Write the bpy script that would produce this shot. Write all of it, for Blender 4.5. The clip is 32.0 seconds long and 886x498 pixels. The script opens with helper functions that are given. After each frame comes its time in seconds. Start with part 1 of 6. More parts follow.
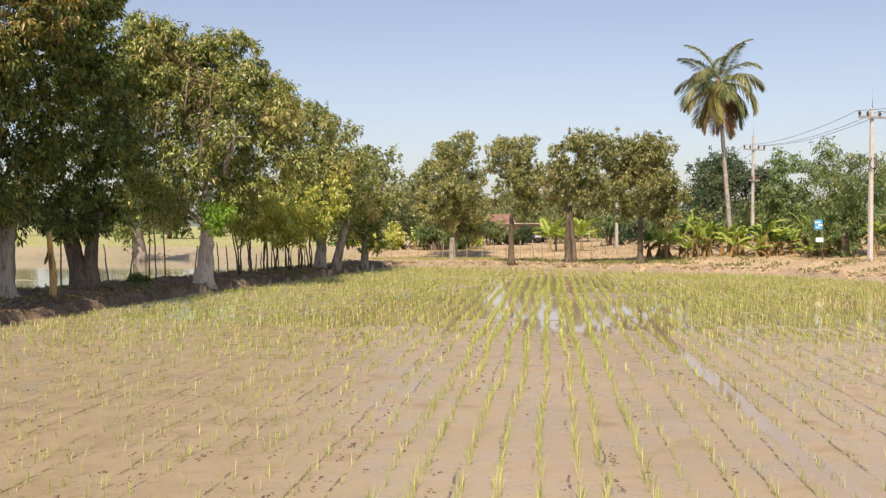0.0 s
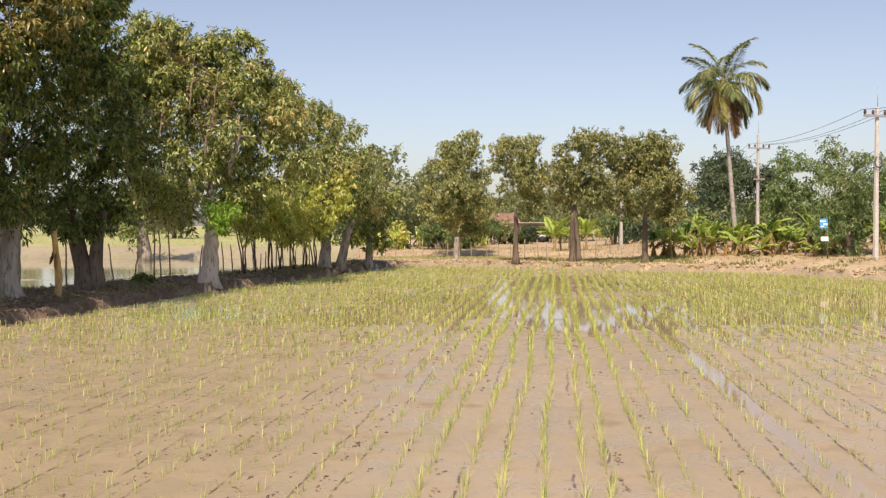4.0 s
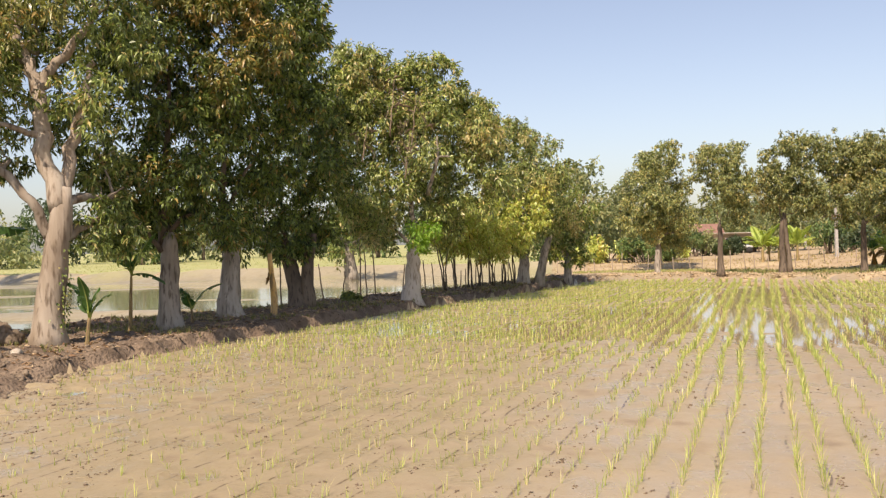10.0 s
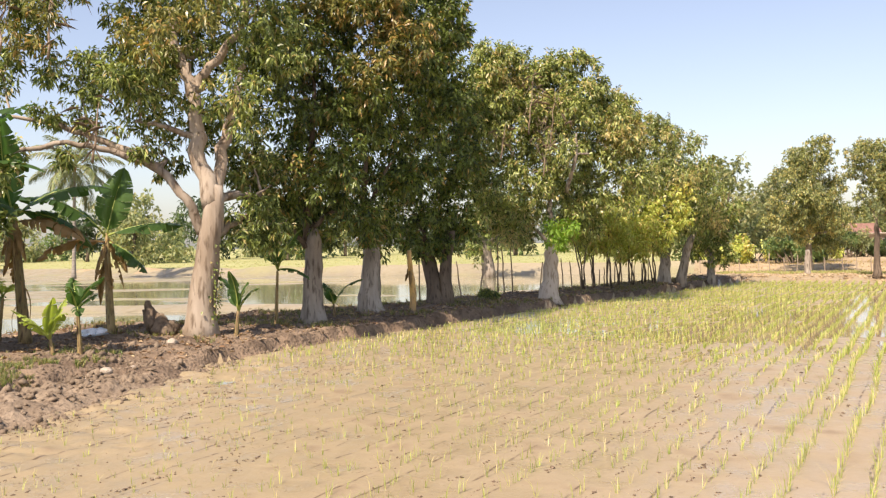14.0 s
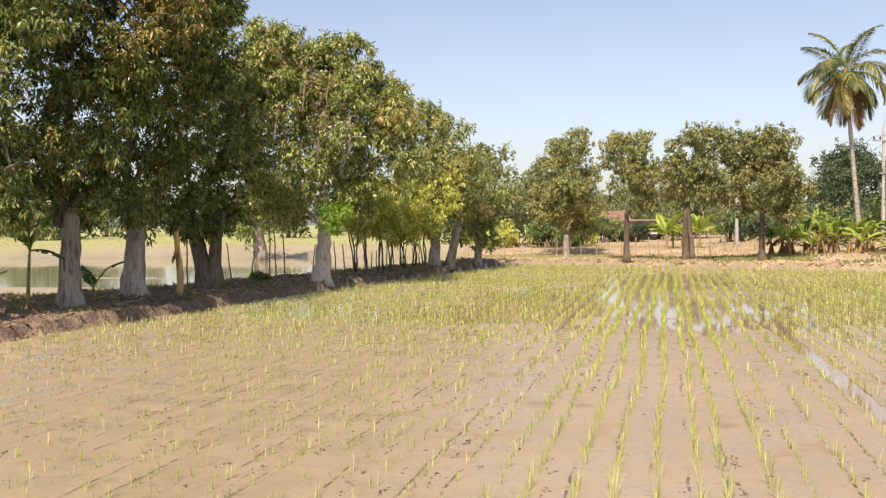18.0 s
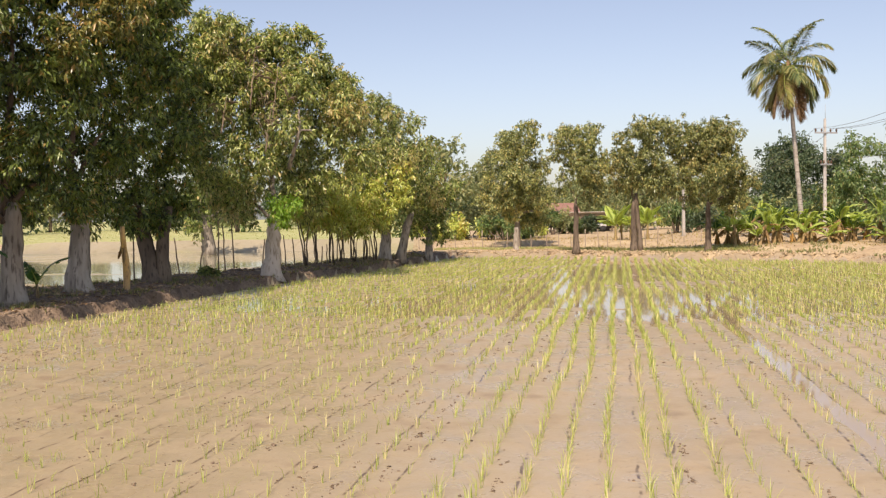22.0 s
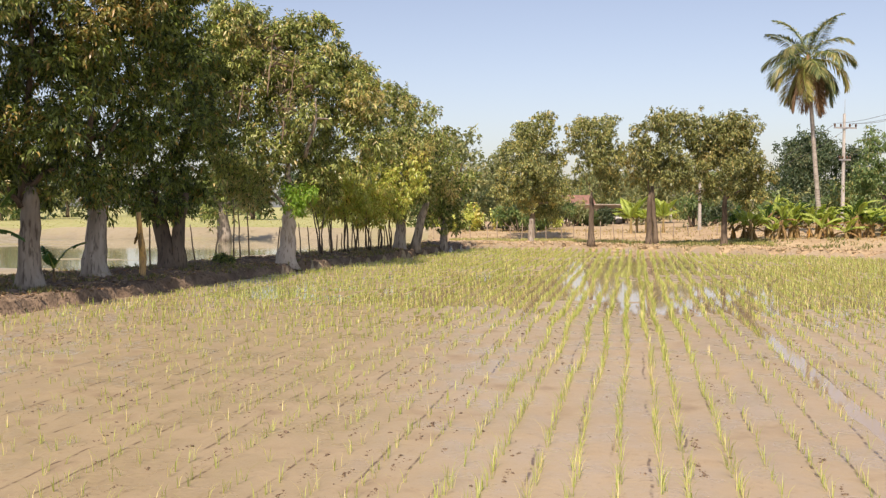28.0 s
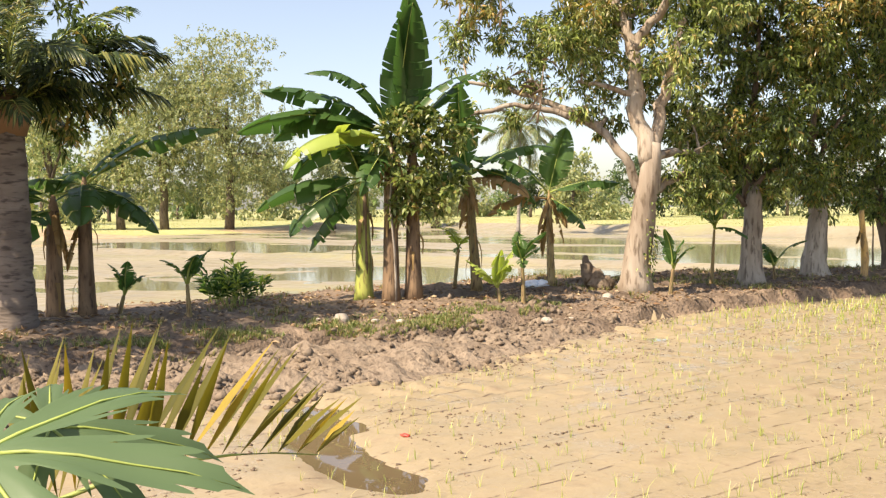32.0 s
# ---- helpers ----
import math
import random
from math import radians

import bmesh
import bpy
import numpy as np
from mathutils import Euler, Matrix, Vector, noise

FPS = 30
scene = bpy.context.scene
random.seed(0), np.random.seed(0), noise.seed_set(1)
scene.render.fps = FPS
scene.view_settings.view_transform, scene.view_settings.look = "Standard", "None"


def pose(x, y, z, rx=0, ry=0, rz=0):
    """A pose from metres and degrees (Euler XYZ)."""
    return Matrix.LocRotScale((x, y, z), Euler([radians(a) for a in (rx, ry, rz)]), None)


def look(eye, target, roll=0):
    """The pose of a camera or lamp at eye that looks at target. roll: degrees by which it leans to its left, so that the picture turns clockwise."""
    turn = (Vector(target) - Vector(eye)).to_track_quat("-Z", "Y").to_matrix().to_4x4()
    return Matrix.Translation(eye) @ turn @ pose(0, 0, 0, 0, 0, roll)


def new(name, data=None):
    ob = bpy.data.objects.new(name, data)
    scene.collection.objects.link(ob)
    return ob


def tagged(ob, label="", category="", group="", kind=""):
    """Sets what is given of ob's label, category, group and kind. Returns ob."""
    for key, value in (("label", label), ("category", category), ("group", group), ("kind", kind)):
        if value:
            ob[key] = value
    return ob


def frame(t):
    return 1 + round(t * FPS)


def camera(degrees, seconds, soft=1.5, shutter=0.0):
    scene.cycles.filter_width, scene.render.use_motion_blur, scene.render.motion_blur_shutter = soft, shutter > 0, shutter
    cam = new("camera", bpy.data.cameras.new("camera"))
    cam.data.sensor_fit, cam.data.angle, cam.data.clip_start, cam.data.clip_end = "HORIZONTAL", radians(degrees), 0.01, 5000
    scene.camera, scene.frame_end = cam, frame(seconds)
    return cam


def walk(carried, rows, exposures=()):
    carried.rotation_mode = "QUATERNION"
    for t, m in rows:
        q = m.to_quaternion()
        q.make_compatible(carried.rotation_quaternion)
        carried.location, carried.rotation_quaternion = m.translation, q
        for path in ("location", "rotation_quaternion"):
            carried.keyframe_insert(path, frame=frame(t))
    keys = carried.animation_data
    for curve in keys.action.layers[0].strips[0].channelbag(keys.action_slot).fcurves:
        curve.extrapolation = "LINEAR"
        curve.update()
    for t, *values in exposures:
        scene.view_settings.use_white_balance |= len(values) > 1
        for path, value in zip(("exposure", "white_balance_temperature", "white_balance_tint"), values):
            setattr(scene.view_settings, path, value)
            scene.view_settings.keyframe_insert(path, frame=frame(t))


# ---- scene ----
LENS, EYE, ARM = 49.91, 2.15, 0.06
ROWS = [
    (0.0, 0.00, -1.40, -0.00),
    (0.5, 0.28, -1.45, 0.13),
    (1.0, 0.29, -1.51, 0.13),
    (1.5, 0.22, -1.70, 0.07),
    (2.0, 0.03, -1.80, 0.09),
    (2.5, 0.14, -1.87, -0.00),
    (3.0, 0.27, -1.86, 0.05),
    (3.5, 0.29, -1.66, 0.08),
    (5.5, 0.17, -1.21, -0.09),
    (6.0, 0.54, -1.41, -0.03),
    (6.5, 1.00, -1.41, 0.20),
    (7.0, 1.43, -1.48, 0.40),
    (7.5, 1.81, -1.33, 0.56),
    (8.0, 2.44, -1.25, 0.83),
    (8.5, 4.81, -1.16, 1.23),
    (9.0, 5.76, -0.84, 0.94),
    (9.5, 7.84, -0.66, 1.04),
    (10.0, 12.12, -0.34, 1.59),
    (10.5, 16.69, -0.17, 2.09),
    (11.0, 18.45, -0.34, 1.91),
    (11.5, 21.04, -0.42, 1.84),
    (12.0, 23.43, -0.05, 1.93),
    (12.5, 23.35, 0.03, 1.69),
    (13.0, 21.97, -0.13, 1.48),
    (13.5, 21.11, -0.22, 1.31),
    (15.5, 15.06, -0.61, 0.74),
    (16.0, 12.10, -0.76, 0.58),
    (16.5, 10.44, -0.86, 0.70),
    (17.0, 9.02, -1.09, 0.46),
    (17.5, 7.88, -1.28, 0.41),
    (18.0, 6.81, -1.51, 0.44),
    (18.5, 5.73, -1.50, 0.60),
    (19.0, 5.50, -1.70, 0.79),
    (19.5, 5.40, -1.52, 0.56),
    (20.0, 5.20, -1.64, 0.54),
    (20.5, 4.76, -1.81, 0.52),
    (21.0, 4.50, -1.89, 0.65),
    (21.5, 4.20, -1.91, 0.72),
    (22.0, 3.86, -1.96, 0.81),
    (22.5, 3.83, -2.07, 0.77),
    (23.0, 4.06, -2.15, 0.65),
    (23.5, 4.16, -2.19, 0.64),
    (24.0, 4.24, -2.33, 0.52),
    (24.5, 4.19, -2.38, 0.25),
    (25.0, 4.19, -2.39, 0.21),
    (25.5, 4.45, -2.53, 0.24),
    (27.5, 4.72, -2.66, -0.06),
    (28.0, 4.74, -2.54, -0.00),
    (28.5, 5.43, -2.62, 0.02),
    (29.0, 8.01, -2.72, 0.03),
    (29.5, 11.99, -2.65, 0.25),
    (30.0, 17.21, -2.22, 0.54),
    (30.5, 23.10, -2.20, 0.42),
    (31.0, 30.83, -2.59, -0.04),
    (31.5, 38.81, -2.40, 0.09),
    (32.0, 46.11, -2.45, 0.48),
]


def held(yaw, pitch, roll):
    a = radians(yaw)
    return pose(-ARM * math.sin(a), ARM * math.cos(a) - ARM, EYE, 0, 0, yaw) @ pose(0, 0, 0, 90 + pitch) @ pose(0, 0, 0, 0, 0, -roll)


cam = camera(LENS, 32.0, soft=1.3)
walk(cam, [(t, held(yaw, pitch, roll)) for t, yaw, pitch, roll in ROWS],
     exposures=[(0.0, 0.15, 6950, 20), (8.0, 0.15, 6950, 20), (10.0, 0.3, 7000, 19), (12.0, 0.64, 7050, 20), (15.0, 0.50, 6950, 20), (18.0, 0.33, 6950, 20), (28.5, 0.21, 7000, 21), (30.5, 0.44, 7200, 18), (32.0, 0.82, 7200, 16)])

# ---- light ----
SUN_YAW, SUN_UP = 171.0, 49.0          # degrees to the left of the +y axis, degrees above the ground
to_sun = Vector((-math.sin(radians(SUN_YAW)) * math.cos(radians(SUN_UP)), math.cos(radians(SUN_YAW)) * math.cos(radians(SUN_UP)), math.sin(radians(SUN_UP))))
sun = new("sun", bpy.data.lights.new("sun", "SUN"))
sun.data.energy, sun.data.angle, sun.data.color = 5.1, radians(0.53), (1.0, 0.90, 0.74)
sun.matrix_world = look(to_sun * 60, (0, 0, 0))
world = bpy.data.worlds.new("sky")
scene.world = world
world.use_nodes = True
wt = world.node_tree
sky = wt.nodes.new("ShaderNodeTexSky")
sky.sky_type, sky.sun_disc = "NISHITA", False
sky.sun_elevation, sky.sun_rotation = radians(SUN_UP), radians(360 - SUN_YAW)
sky.air_density, sky.dust_density, sky.ozone_density = 1.0, 1.3, 2.6
haze = wt.nodes.new("ShaderNodeHueSaturation")
haze.inputs["Hue"].default_value, haze.inputs["Saturation"].default_value = 0.499, 0.82
wt.links.new(sky.outputs[0], haze.inputs["Color"])
wt.links.new(haze.outputs[0], wt.nodes["Background"].inputs[0])
wt.nodes["Background"].inputs[1].default_value = 0.128

# ---- materials ----
def nodes_of(name):
    m = bpy.data.materials.new(name)
    m.use_nodes = True
    t = m.node_tree
    return m, t, t.nodes["Principled BSDF"], t.nodes, t.links


def mixed(t, fac, a, b):
    """Mix of two colours (or sockets) by a socket."""
    n = t.nodes.new("ShaderNodeMix")
    n.data_type = "RGBA"
    t.links.new(fac, n.inputs[0])
    for i, c in ((6, a), (7, b)):
        if isinstance(c, tuple):
            n.inputs[i].default_value = (*c, 1)
        else:
            t.links.new(c, n.inputs[i])
    return n.outputs[2]


def ramp(t, fac, lo, hi):
    n = t.nodes.new("ShaderNodeMapRange")
    n.inputs[1].default_value, n.inputs[2].default_value = lo, hi
    t.links.new(fac, n.inputs[0])
    return n.outputs[0]


def noise_of(t, scale, detail=6, where="Position", stretch=None):
    if where == "Position":
        src = t.nodes.new("ShaderNodeNewGeometry").outputs["Position"]
    else:
        src = t.nodes.new("ShaderNodeTexCoord").outputs["Object"]
    if stretch:
        mp = t.nodes.new("ShaderNodeMapping")
        mp.inputs["Scale"].default_value = stretch
        t.links.new(src, mp.inputs[0])
        src = mp.outputs[0]
    n = t.nodes.new("ShaderNodeTexNoise")
    n.inputs["Scale"].default_value, n.inputs["Detail"].default_value = scale, detail
    t.links.new(src, n.inputs["Vector"])
    return n.outputs[0]


def bumped(t, p, height, strength, distance=0.02):
    b = t.nodes.new("ShaderNodeBump")
    b.inputs["Strength"].default_value, b.inputs["Distance"].default_value = strength, distance
    t.links.new(height, b.inputs["Height"])
    t.links.new(b.outputs[0], p.inputs["Normal"])


def surface(name, a, b, c=None, scale=3.0, fine=30.0, rough=0.8, bump=0.4, where="Object", stretch=None, metal=0.0, spread=0.15, spec=0.4, distance=0.02):
    """A matt surface: two colours at a coarse scale, a third in fine specks, some change from object to object."""
    m, t, p, N, L = nodes_of(name)
    n1, n2 = noise_of(t, scale, 5, where, stretch), noise_of(t, fine, 4, where, stretch)
    col = mixed(t, ramp(t, n1, 0.35, 0.65), a, b)
    if c:
        col = mixed(t, ramp(t, n2, 0.52, 0.68), col, c)
    hsv = N.new("ShaderNodeHueSaturation")
    info = N.new("ShaderNodeObjectInfo")
    mr = N.new("ShaderNodeMapRange")
    mr.inputs[3].default_value, mr.inputs[4].default_value = 1 - spread, 1 + spread
    L.new(info.outputs["Random"], mr.inputs[0])
    L.new(mr.outputs[0], hsv.inputs["Value"])
    L.new(col, hsv.inputs["Color"])
    L.new(hsv.outputs[0], p.inputs["Base Color"])
    p.inputs["Roughness"].default_value, p.inputs["Metallic"].default_value, p.inputs["Specular IOR Level"].default_value = rough, metal, spec
    if bump:
        bumped(t, p, n2, bump, distance)
    return m


def foliage(name, dark, light, odd, odd_share=0.1, patch=0.5, shine=0.3, rough=0.45, where="Position", blotch=0.55, gloss=0.4):
    """Leaves: each leaf (island) its own shade, patches of older leaves over the crown, light that shines through."""
    m, t, p, N, L = nodes_of(name)
    geo = N.new("ShaderNodeNewGeometry")
    isl = geo.outputs["Random Per Island"]
    col = mixed(t, isl, dark, light)
    spot = ramp(t, noise_of(t, patch, 3, where), blotch, blotch + 0.13)
    share = N.new("ShaderNodeMath")
    share.operation = "MULTIPLY_ADD"
    L.new(spot, share.inputs[0])
    share.inputs[1].default_value, share.inputs[2].default_value = 0.42, odd_share
    pick = N.new("ShaderNodeMath")
    pick.operation = "LESS_THAN"
    frac = N.new("ShaderNodeMath")
    frac.operation = "FRACT"
    mul = N.new("ShaderNodeMath")
    mul.operation = "MULTIPLY"
    mul.inputs[1].default_value = 37.7
    L.new(isl, mul.inputs[0])
    L.new(mul.outputs[0], frac.inputs[0])
    L.new(frac.outputs[0], pick.inputs[0])
    L.new(share.outputs[0], pick.inputs[1])
    col = mixed(t, pick.outputs[0], col, odd)
    hsv = N.new("ShaderNodeHueSaturation")
    info = N.new("ShaderNodeObjectInfo")
    mr = N.new("ShaderNodeMapRange")
    mr.inputs[3].default_value, mr.inputs[4].default_value = 0.88, 1.14
    L.new(info.outputs["Random"], mr.inputs[0])
    L.new(mr.outputs[0], hsv.inputs["Value"])
    L.new(col, hsv.inputs["Color"])
    L.new(hsv.outputs[0], p.inputs["Base Color"])
    p.inputs["Roughness"].default_value, p.inputs["Specular IOR Level"].default_value = rough, gloss
    tr = N.new("ShaderNodeBsdfTranslucent")
    glow = N.new("ShaderNodeHueSaturation")
    glow.inputs["Saturation"].default_value, glow.inputs["Value"].default_value = 1.15, 1.5
    L.new(hsv.outputs[0], glow.inputs["Color"])
    L.new(glow.outputs[0], tr.inputs["Color"])
    mix = N.new("ShaderNodeMixShader")
    mix.inputs[0].default_value = shine
    L.new(p.outputs[0], mix.inputs[1])
    L.new(tr.outputs[0], mix.inputs[2])
    L.new(mix.outputs[0], N["Material Output"].inputs[0])
    return m


M = {}
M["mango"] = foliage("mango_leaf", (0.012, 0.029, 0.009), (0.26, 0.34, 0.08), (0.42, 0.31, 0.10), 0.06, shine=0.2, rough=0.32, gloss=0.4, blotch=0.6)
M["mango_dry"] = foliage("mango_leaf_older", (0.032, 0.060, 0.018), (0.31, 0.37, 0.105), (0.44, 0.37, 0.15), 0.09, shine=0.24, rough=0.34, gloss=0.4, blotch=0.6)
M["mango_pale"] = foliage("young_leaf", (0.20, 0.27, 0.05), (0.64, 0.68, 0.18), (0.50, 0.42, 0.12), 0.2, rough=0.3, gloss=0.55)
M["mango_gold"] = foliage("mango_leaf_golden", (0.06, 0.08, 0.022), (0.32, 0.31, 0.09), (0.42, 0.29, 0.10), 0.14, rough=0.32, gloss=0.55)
# lit counterpart of mango: sunlight on two crowns is put into its colour
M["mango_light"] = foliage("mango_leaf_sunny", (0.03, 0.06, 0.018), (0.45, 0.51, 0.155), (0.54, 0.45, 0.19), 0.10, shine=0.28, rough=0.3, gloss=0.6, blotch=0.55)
M["mango_bright"] = foliage("fresh_leaf", (0.12, 0.24, 0.03), (0.26, 0.40, 0.06), (0.34, 0.36, 0.08), 0.1)
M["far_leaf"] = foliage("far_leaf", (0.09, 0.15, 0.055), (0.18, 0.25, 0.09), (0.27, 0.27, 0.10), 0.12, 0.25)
M["olive_leaf"] = foliage("olive_leaf", (0.045, 0.075, 0.03), (0.42, 0.445, 0.165), (0.50, 0.42, 0.16), 0.12, shine=0.28, rough=0.3, gloss=0.55)
# lightened for the distant trees: haze is mixed into this leaf colour
M["dark_leaf"] = foliage("dark_leaf", (0.045, 0.08, 0.042), (0.11, 0.15, 0.075), (0.14, 0.16, 0.08), 0.1, 0.3)
# pale leaf of far, loose crowns, with distance haze put into its colour
M["hazy_leaf"] = foliage("hazy_leaf", (0.16, 0.20, 0.095), (0.36, 0.39, 0.19), (0.38, 0.36, 0.17), 0.15, 0.3, 0.4)
M["rice"] = foliage("rice_blade", (0.28, 0.37, 0.075), (0.54, 0.59, 0.18), (0.66, 0.60, 0.28), 0.24, 0.12, 0.35)
M["far_rice"] = foliage("far_rice", (0.32, 0.35, 0.11), (0.46, 0.47, 0.18), (0.50, 0.45, 0.22), 0.25, 0.08, 0.3)
M["green_grass"] = foliage("green_grass", (0.10, 0.15, 0.035), (0.22, 0.26, 0.08), (0.36, 0.31, 0.14), 0.3, 0.6, 0.25)
M["seedling"] = foliage("seedling_leaflet", (0.075, 0.075, 0.016), (0.17, 0.15, 0.03), (0.32, 0.24, 0.05), 0.2, 1.5, 0.3, 0.6, "Object", gloss=0.15)
M["grass"] = foliage("grass_blade", (0.10, 0.13, 0.035), (0.24, 0.24, 0.08), (0.36, 0.29, 0.13), 0.3, 0.6, 0.25)
M["dry_grass"] = foliage("dry_grass", (0.42, 0.31, 0.16), (0.52, 0.41, 0.22), (0.40, 0.38, 0.14), 0.2, 0.2, 0.4)
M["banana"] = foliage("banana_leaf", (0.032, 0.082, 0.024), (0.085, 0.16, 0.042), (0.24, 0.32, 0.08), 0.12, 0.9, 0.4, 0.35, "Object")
# lit copy of banana: sunlight is put into its colour; also for young leaves
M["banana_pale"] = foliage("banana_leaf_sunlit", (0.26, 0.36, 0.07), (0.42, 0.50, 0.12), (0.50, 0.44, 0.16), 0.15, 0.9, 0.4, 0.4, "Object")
M["banana_dry"] = foliage("banana_leaf_dry", (0.22, 0.14, 0.06), (0.36, 0.24, 0.10), (0.42, 0.22, 0.05), 0.2, 0.9, 0.2, 0.7, "Object")
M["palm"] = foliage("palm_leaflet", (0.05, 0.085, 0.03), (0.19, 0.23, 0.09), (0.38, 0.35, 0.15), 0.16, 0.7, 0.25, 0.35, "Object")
# darker copy of palm: the shade on the young palm is in its colour
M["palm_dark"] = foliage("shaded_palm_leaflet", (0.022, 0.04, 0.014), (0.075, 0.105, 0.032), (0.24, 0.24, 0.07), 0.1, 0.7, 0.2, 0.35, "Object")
# paler copy of palm, for the palm far behind the pond
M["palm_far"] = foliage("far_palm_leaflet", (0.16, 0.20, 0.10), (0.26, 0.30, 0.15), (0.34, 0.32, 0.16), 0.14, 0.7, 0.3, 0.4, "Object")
M["palm_old"] = foliage("palm_leaflet_old", (0.22, 0.24, 0.07), (0.38, 0.35, 0.12), (0.44, 0.33, 0.15), 0.2, 0.7, 0.25, 0.45, "Object")
M["palm_dead"] = foliage("palm_leaflet_dead", (0.20, 0.12, 0.06), (0.32, 0.20, 0.11), (0.38, 0.26, 0.15), 0.25, 0.7, 0.1, 0.7, "Object")
M["papaya"] = foliage("papaya_leaf", (0.07, 0.13, 0.062), (0.10, 0.165, 0.08), (0.11, 0.175, 0.08), 0.1, 2.0, 0.3, 0.5, "Object")
M["rib"] = surface("leaf_rib", (0.30, 0.38, 0.08), (0.36, 0.42, 0.12), None, 6, 40, 0.5, 0.1)
M["bark"] = surface("mango_bark", (0.23, 0.195, 0.155), (0.41, 0.365, 0.305), (0.11, 0.088, 0.068), 4.5, 13, 0.9, 0.8, stretch=(1, 1, 0.22))
M["bark_dark"] = surface("dark_bark", (0.10, 0.075, 0.055), (0.18, 0.14, 0.10), (0.055, 0.04, 0.03), 3.5, 16, 0.9, 0.8, stretch=(1, 1, 0.22))
M["bark_pale"] = surface("pale_bark", (0.27, 0.21, 0.15), (0.42, 0.36, 0.29), (0.15, 0.11, 0.075), 3.6, 12, 0.9, 0.8, stretch=(1, 1, 0.22))
M["bark_white"] = surface("whitewashed_bark", (0.52, 0.45, 0.37), (0.66, 0.59, 0.51), (0.30, 0.24, 0.18), 3.0, 14, 0.9, 0.7, stretch=(1, 1, 0.22))
M["palm_bark_dark"] = surface("old_palm_bark", (0.13, 0.105, 0.085), (0.24, 0.20, 0.165), (0.07, 0.055, 0.045), 2.0, 9, 0.9, 0.9, stretch=(0.5, 0.5, 2.2))
M["palm_bark"] = surface("palm_bark", (0.25, 0.225, 0.195), (0.36, 0.33, 0.29), (0.15, 0.13, 0.11), 2.0, 9, 0.9, 0.8, stretch=(0.5, 0.5, 2.2))
M["banana_stem"] = surface("banana_stem", (0.22, 0.18, 0.07), (0.34, 0.24, 0.11), (0.10, 0.065, 0.035), 2.5, 12, 0.6, 0.4, stretch=(2, 2, 0.4))
M["banana_stem_old"] = surface("banana_stem_old", (0.13, 0.085, 0.05), (0.27, 0.18, 0.105), (0.07, 0.045, 0.03), 2.5, 12, 0.8, 0.5, stretch=(2, 2, 0.4))
M["banana_stem_green"] = surface("banana_stem_green", (0.28, 0.33, 0.06), (0.40, 0.42, 0.10), (0.16, 0.11, 0.05), 2.5, 12, 0.5, 0.3, stretch=(2, 2, 0.4))
M["orange_stem"] = surface("dried_stem", (0.62, 0.38, 0.11), (0.50, 0.33, 0.15), (0.26, 0.15, 0.07), 3, 14, 0.8, 0.5, stretch=(2, 2, 0.4))
M["dry_twig"] = surface("dry_twig", (0.24, 0.18, 0.125), (0.36, 0.28, 0.20), None, 4, 20, 0.9, 0.3)
M["stick"] = surface("dry_stick", (0.16, 0.12, 0.08), (0.27, 0.21, 0.15), None, 4, 20, 0.9, 0.4)
M["concrete"] = surface("pole_concrete", (0.42, 0.40, 0.37), (0.52, 0.50, 0.46), (0.33, 0.31, 0.28), 2, 22, 0.85, 0.2)
M["steel"] = surface("galvanised_steel", (0.34, 0.34, 0.34), (0.44, 0.44, 0.43), None, 5, 30, 0.5, 0.1, metal=0.6)
M["insulator"] = surface("brown_porcelain", (0.10, 0.06, 0.04), (0.13, 0.08, 0.05), None, 5, 30, 0.25, 0.0)
M["wire"] = surface("wire_aluminium", (0.10, 0.10, 0.11), (0.14, 0.14, 0.15), None, 5, 30, 0.5, 0.0)
M["tile"] = surface("roof_tile", (0.22, 0.12, 0.092), (0.28, 0.155, 0.12), (0.16, 0.09, 0.07), 1.5, 14, 0.8, 0.3)
M["tin"] = surface("roof_tin", (0.46, 0.42, 0.38), (0.58, 0.54, 0.50), (0.30, 0.22, 0.17), 1.2, 9, 0.6, 0.2, metal=0.3)
M["plaster"] = surface("house_plaster", (0.60, 0.54, 0.45), (0.68, 0.62, 0.53), None, 1.0, 14, 0.9, 0.1)
M["dark_wood"] = surface("dark_wood", (0.10, 0.075, 0.05), (0.16, 0.12, 0.085), None, 3, 18, 0.8, 0.3)
M["white_paint"] = surface("white_paint", (0.75, 0.75, 0.73), (0.80, 0.80, 0.78), None, 4, 30, 0.4, 0.0)
M["blue_sign"] = surface("blue_sign_paint", (0.03, 0.26, 0.60), (0.05, 0.32, 0.66), None, 4, 30, 0.4, 0.0)
M["glass"] = surface("dark_window_glass", (0.02, 0.025, 0.03), (0.03, 0.035, 0.04), None, 4, 30, 0.08, 0.0)
M["rubber"] = surface("tyre_rubber", (0.02, 0.02, 0.02), (0.03, 0.03, 0.03), None, 4, 30, 0.8, 0.0)
M["stone"] = surface("pale_stone", (0.38, 0.33, 0.265), (0.50, 0.445, 0.37), (0.26, 0.22, 0.17), 6, 30, 0.85, 0.5)
M["bag"] = surface("white_plastic_bag", (0.66, 0.70, 0.74), (0.76, 0.79, 0.82), (0.35, 0.45, 0.58), 9, 20, 0.4, 0.3)
M["clod"] = surface("mud_clod", (0.16, 0.121, 0.084), (0.255, 0.197, 0.139), (0.10, 0.073, 0.05), 2.0, 18, 0.9, 0.6, "Position")
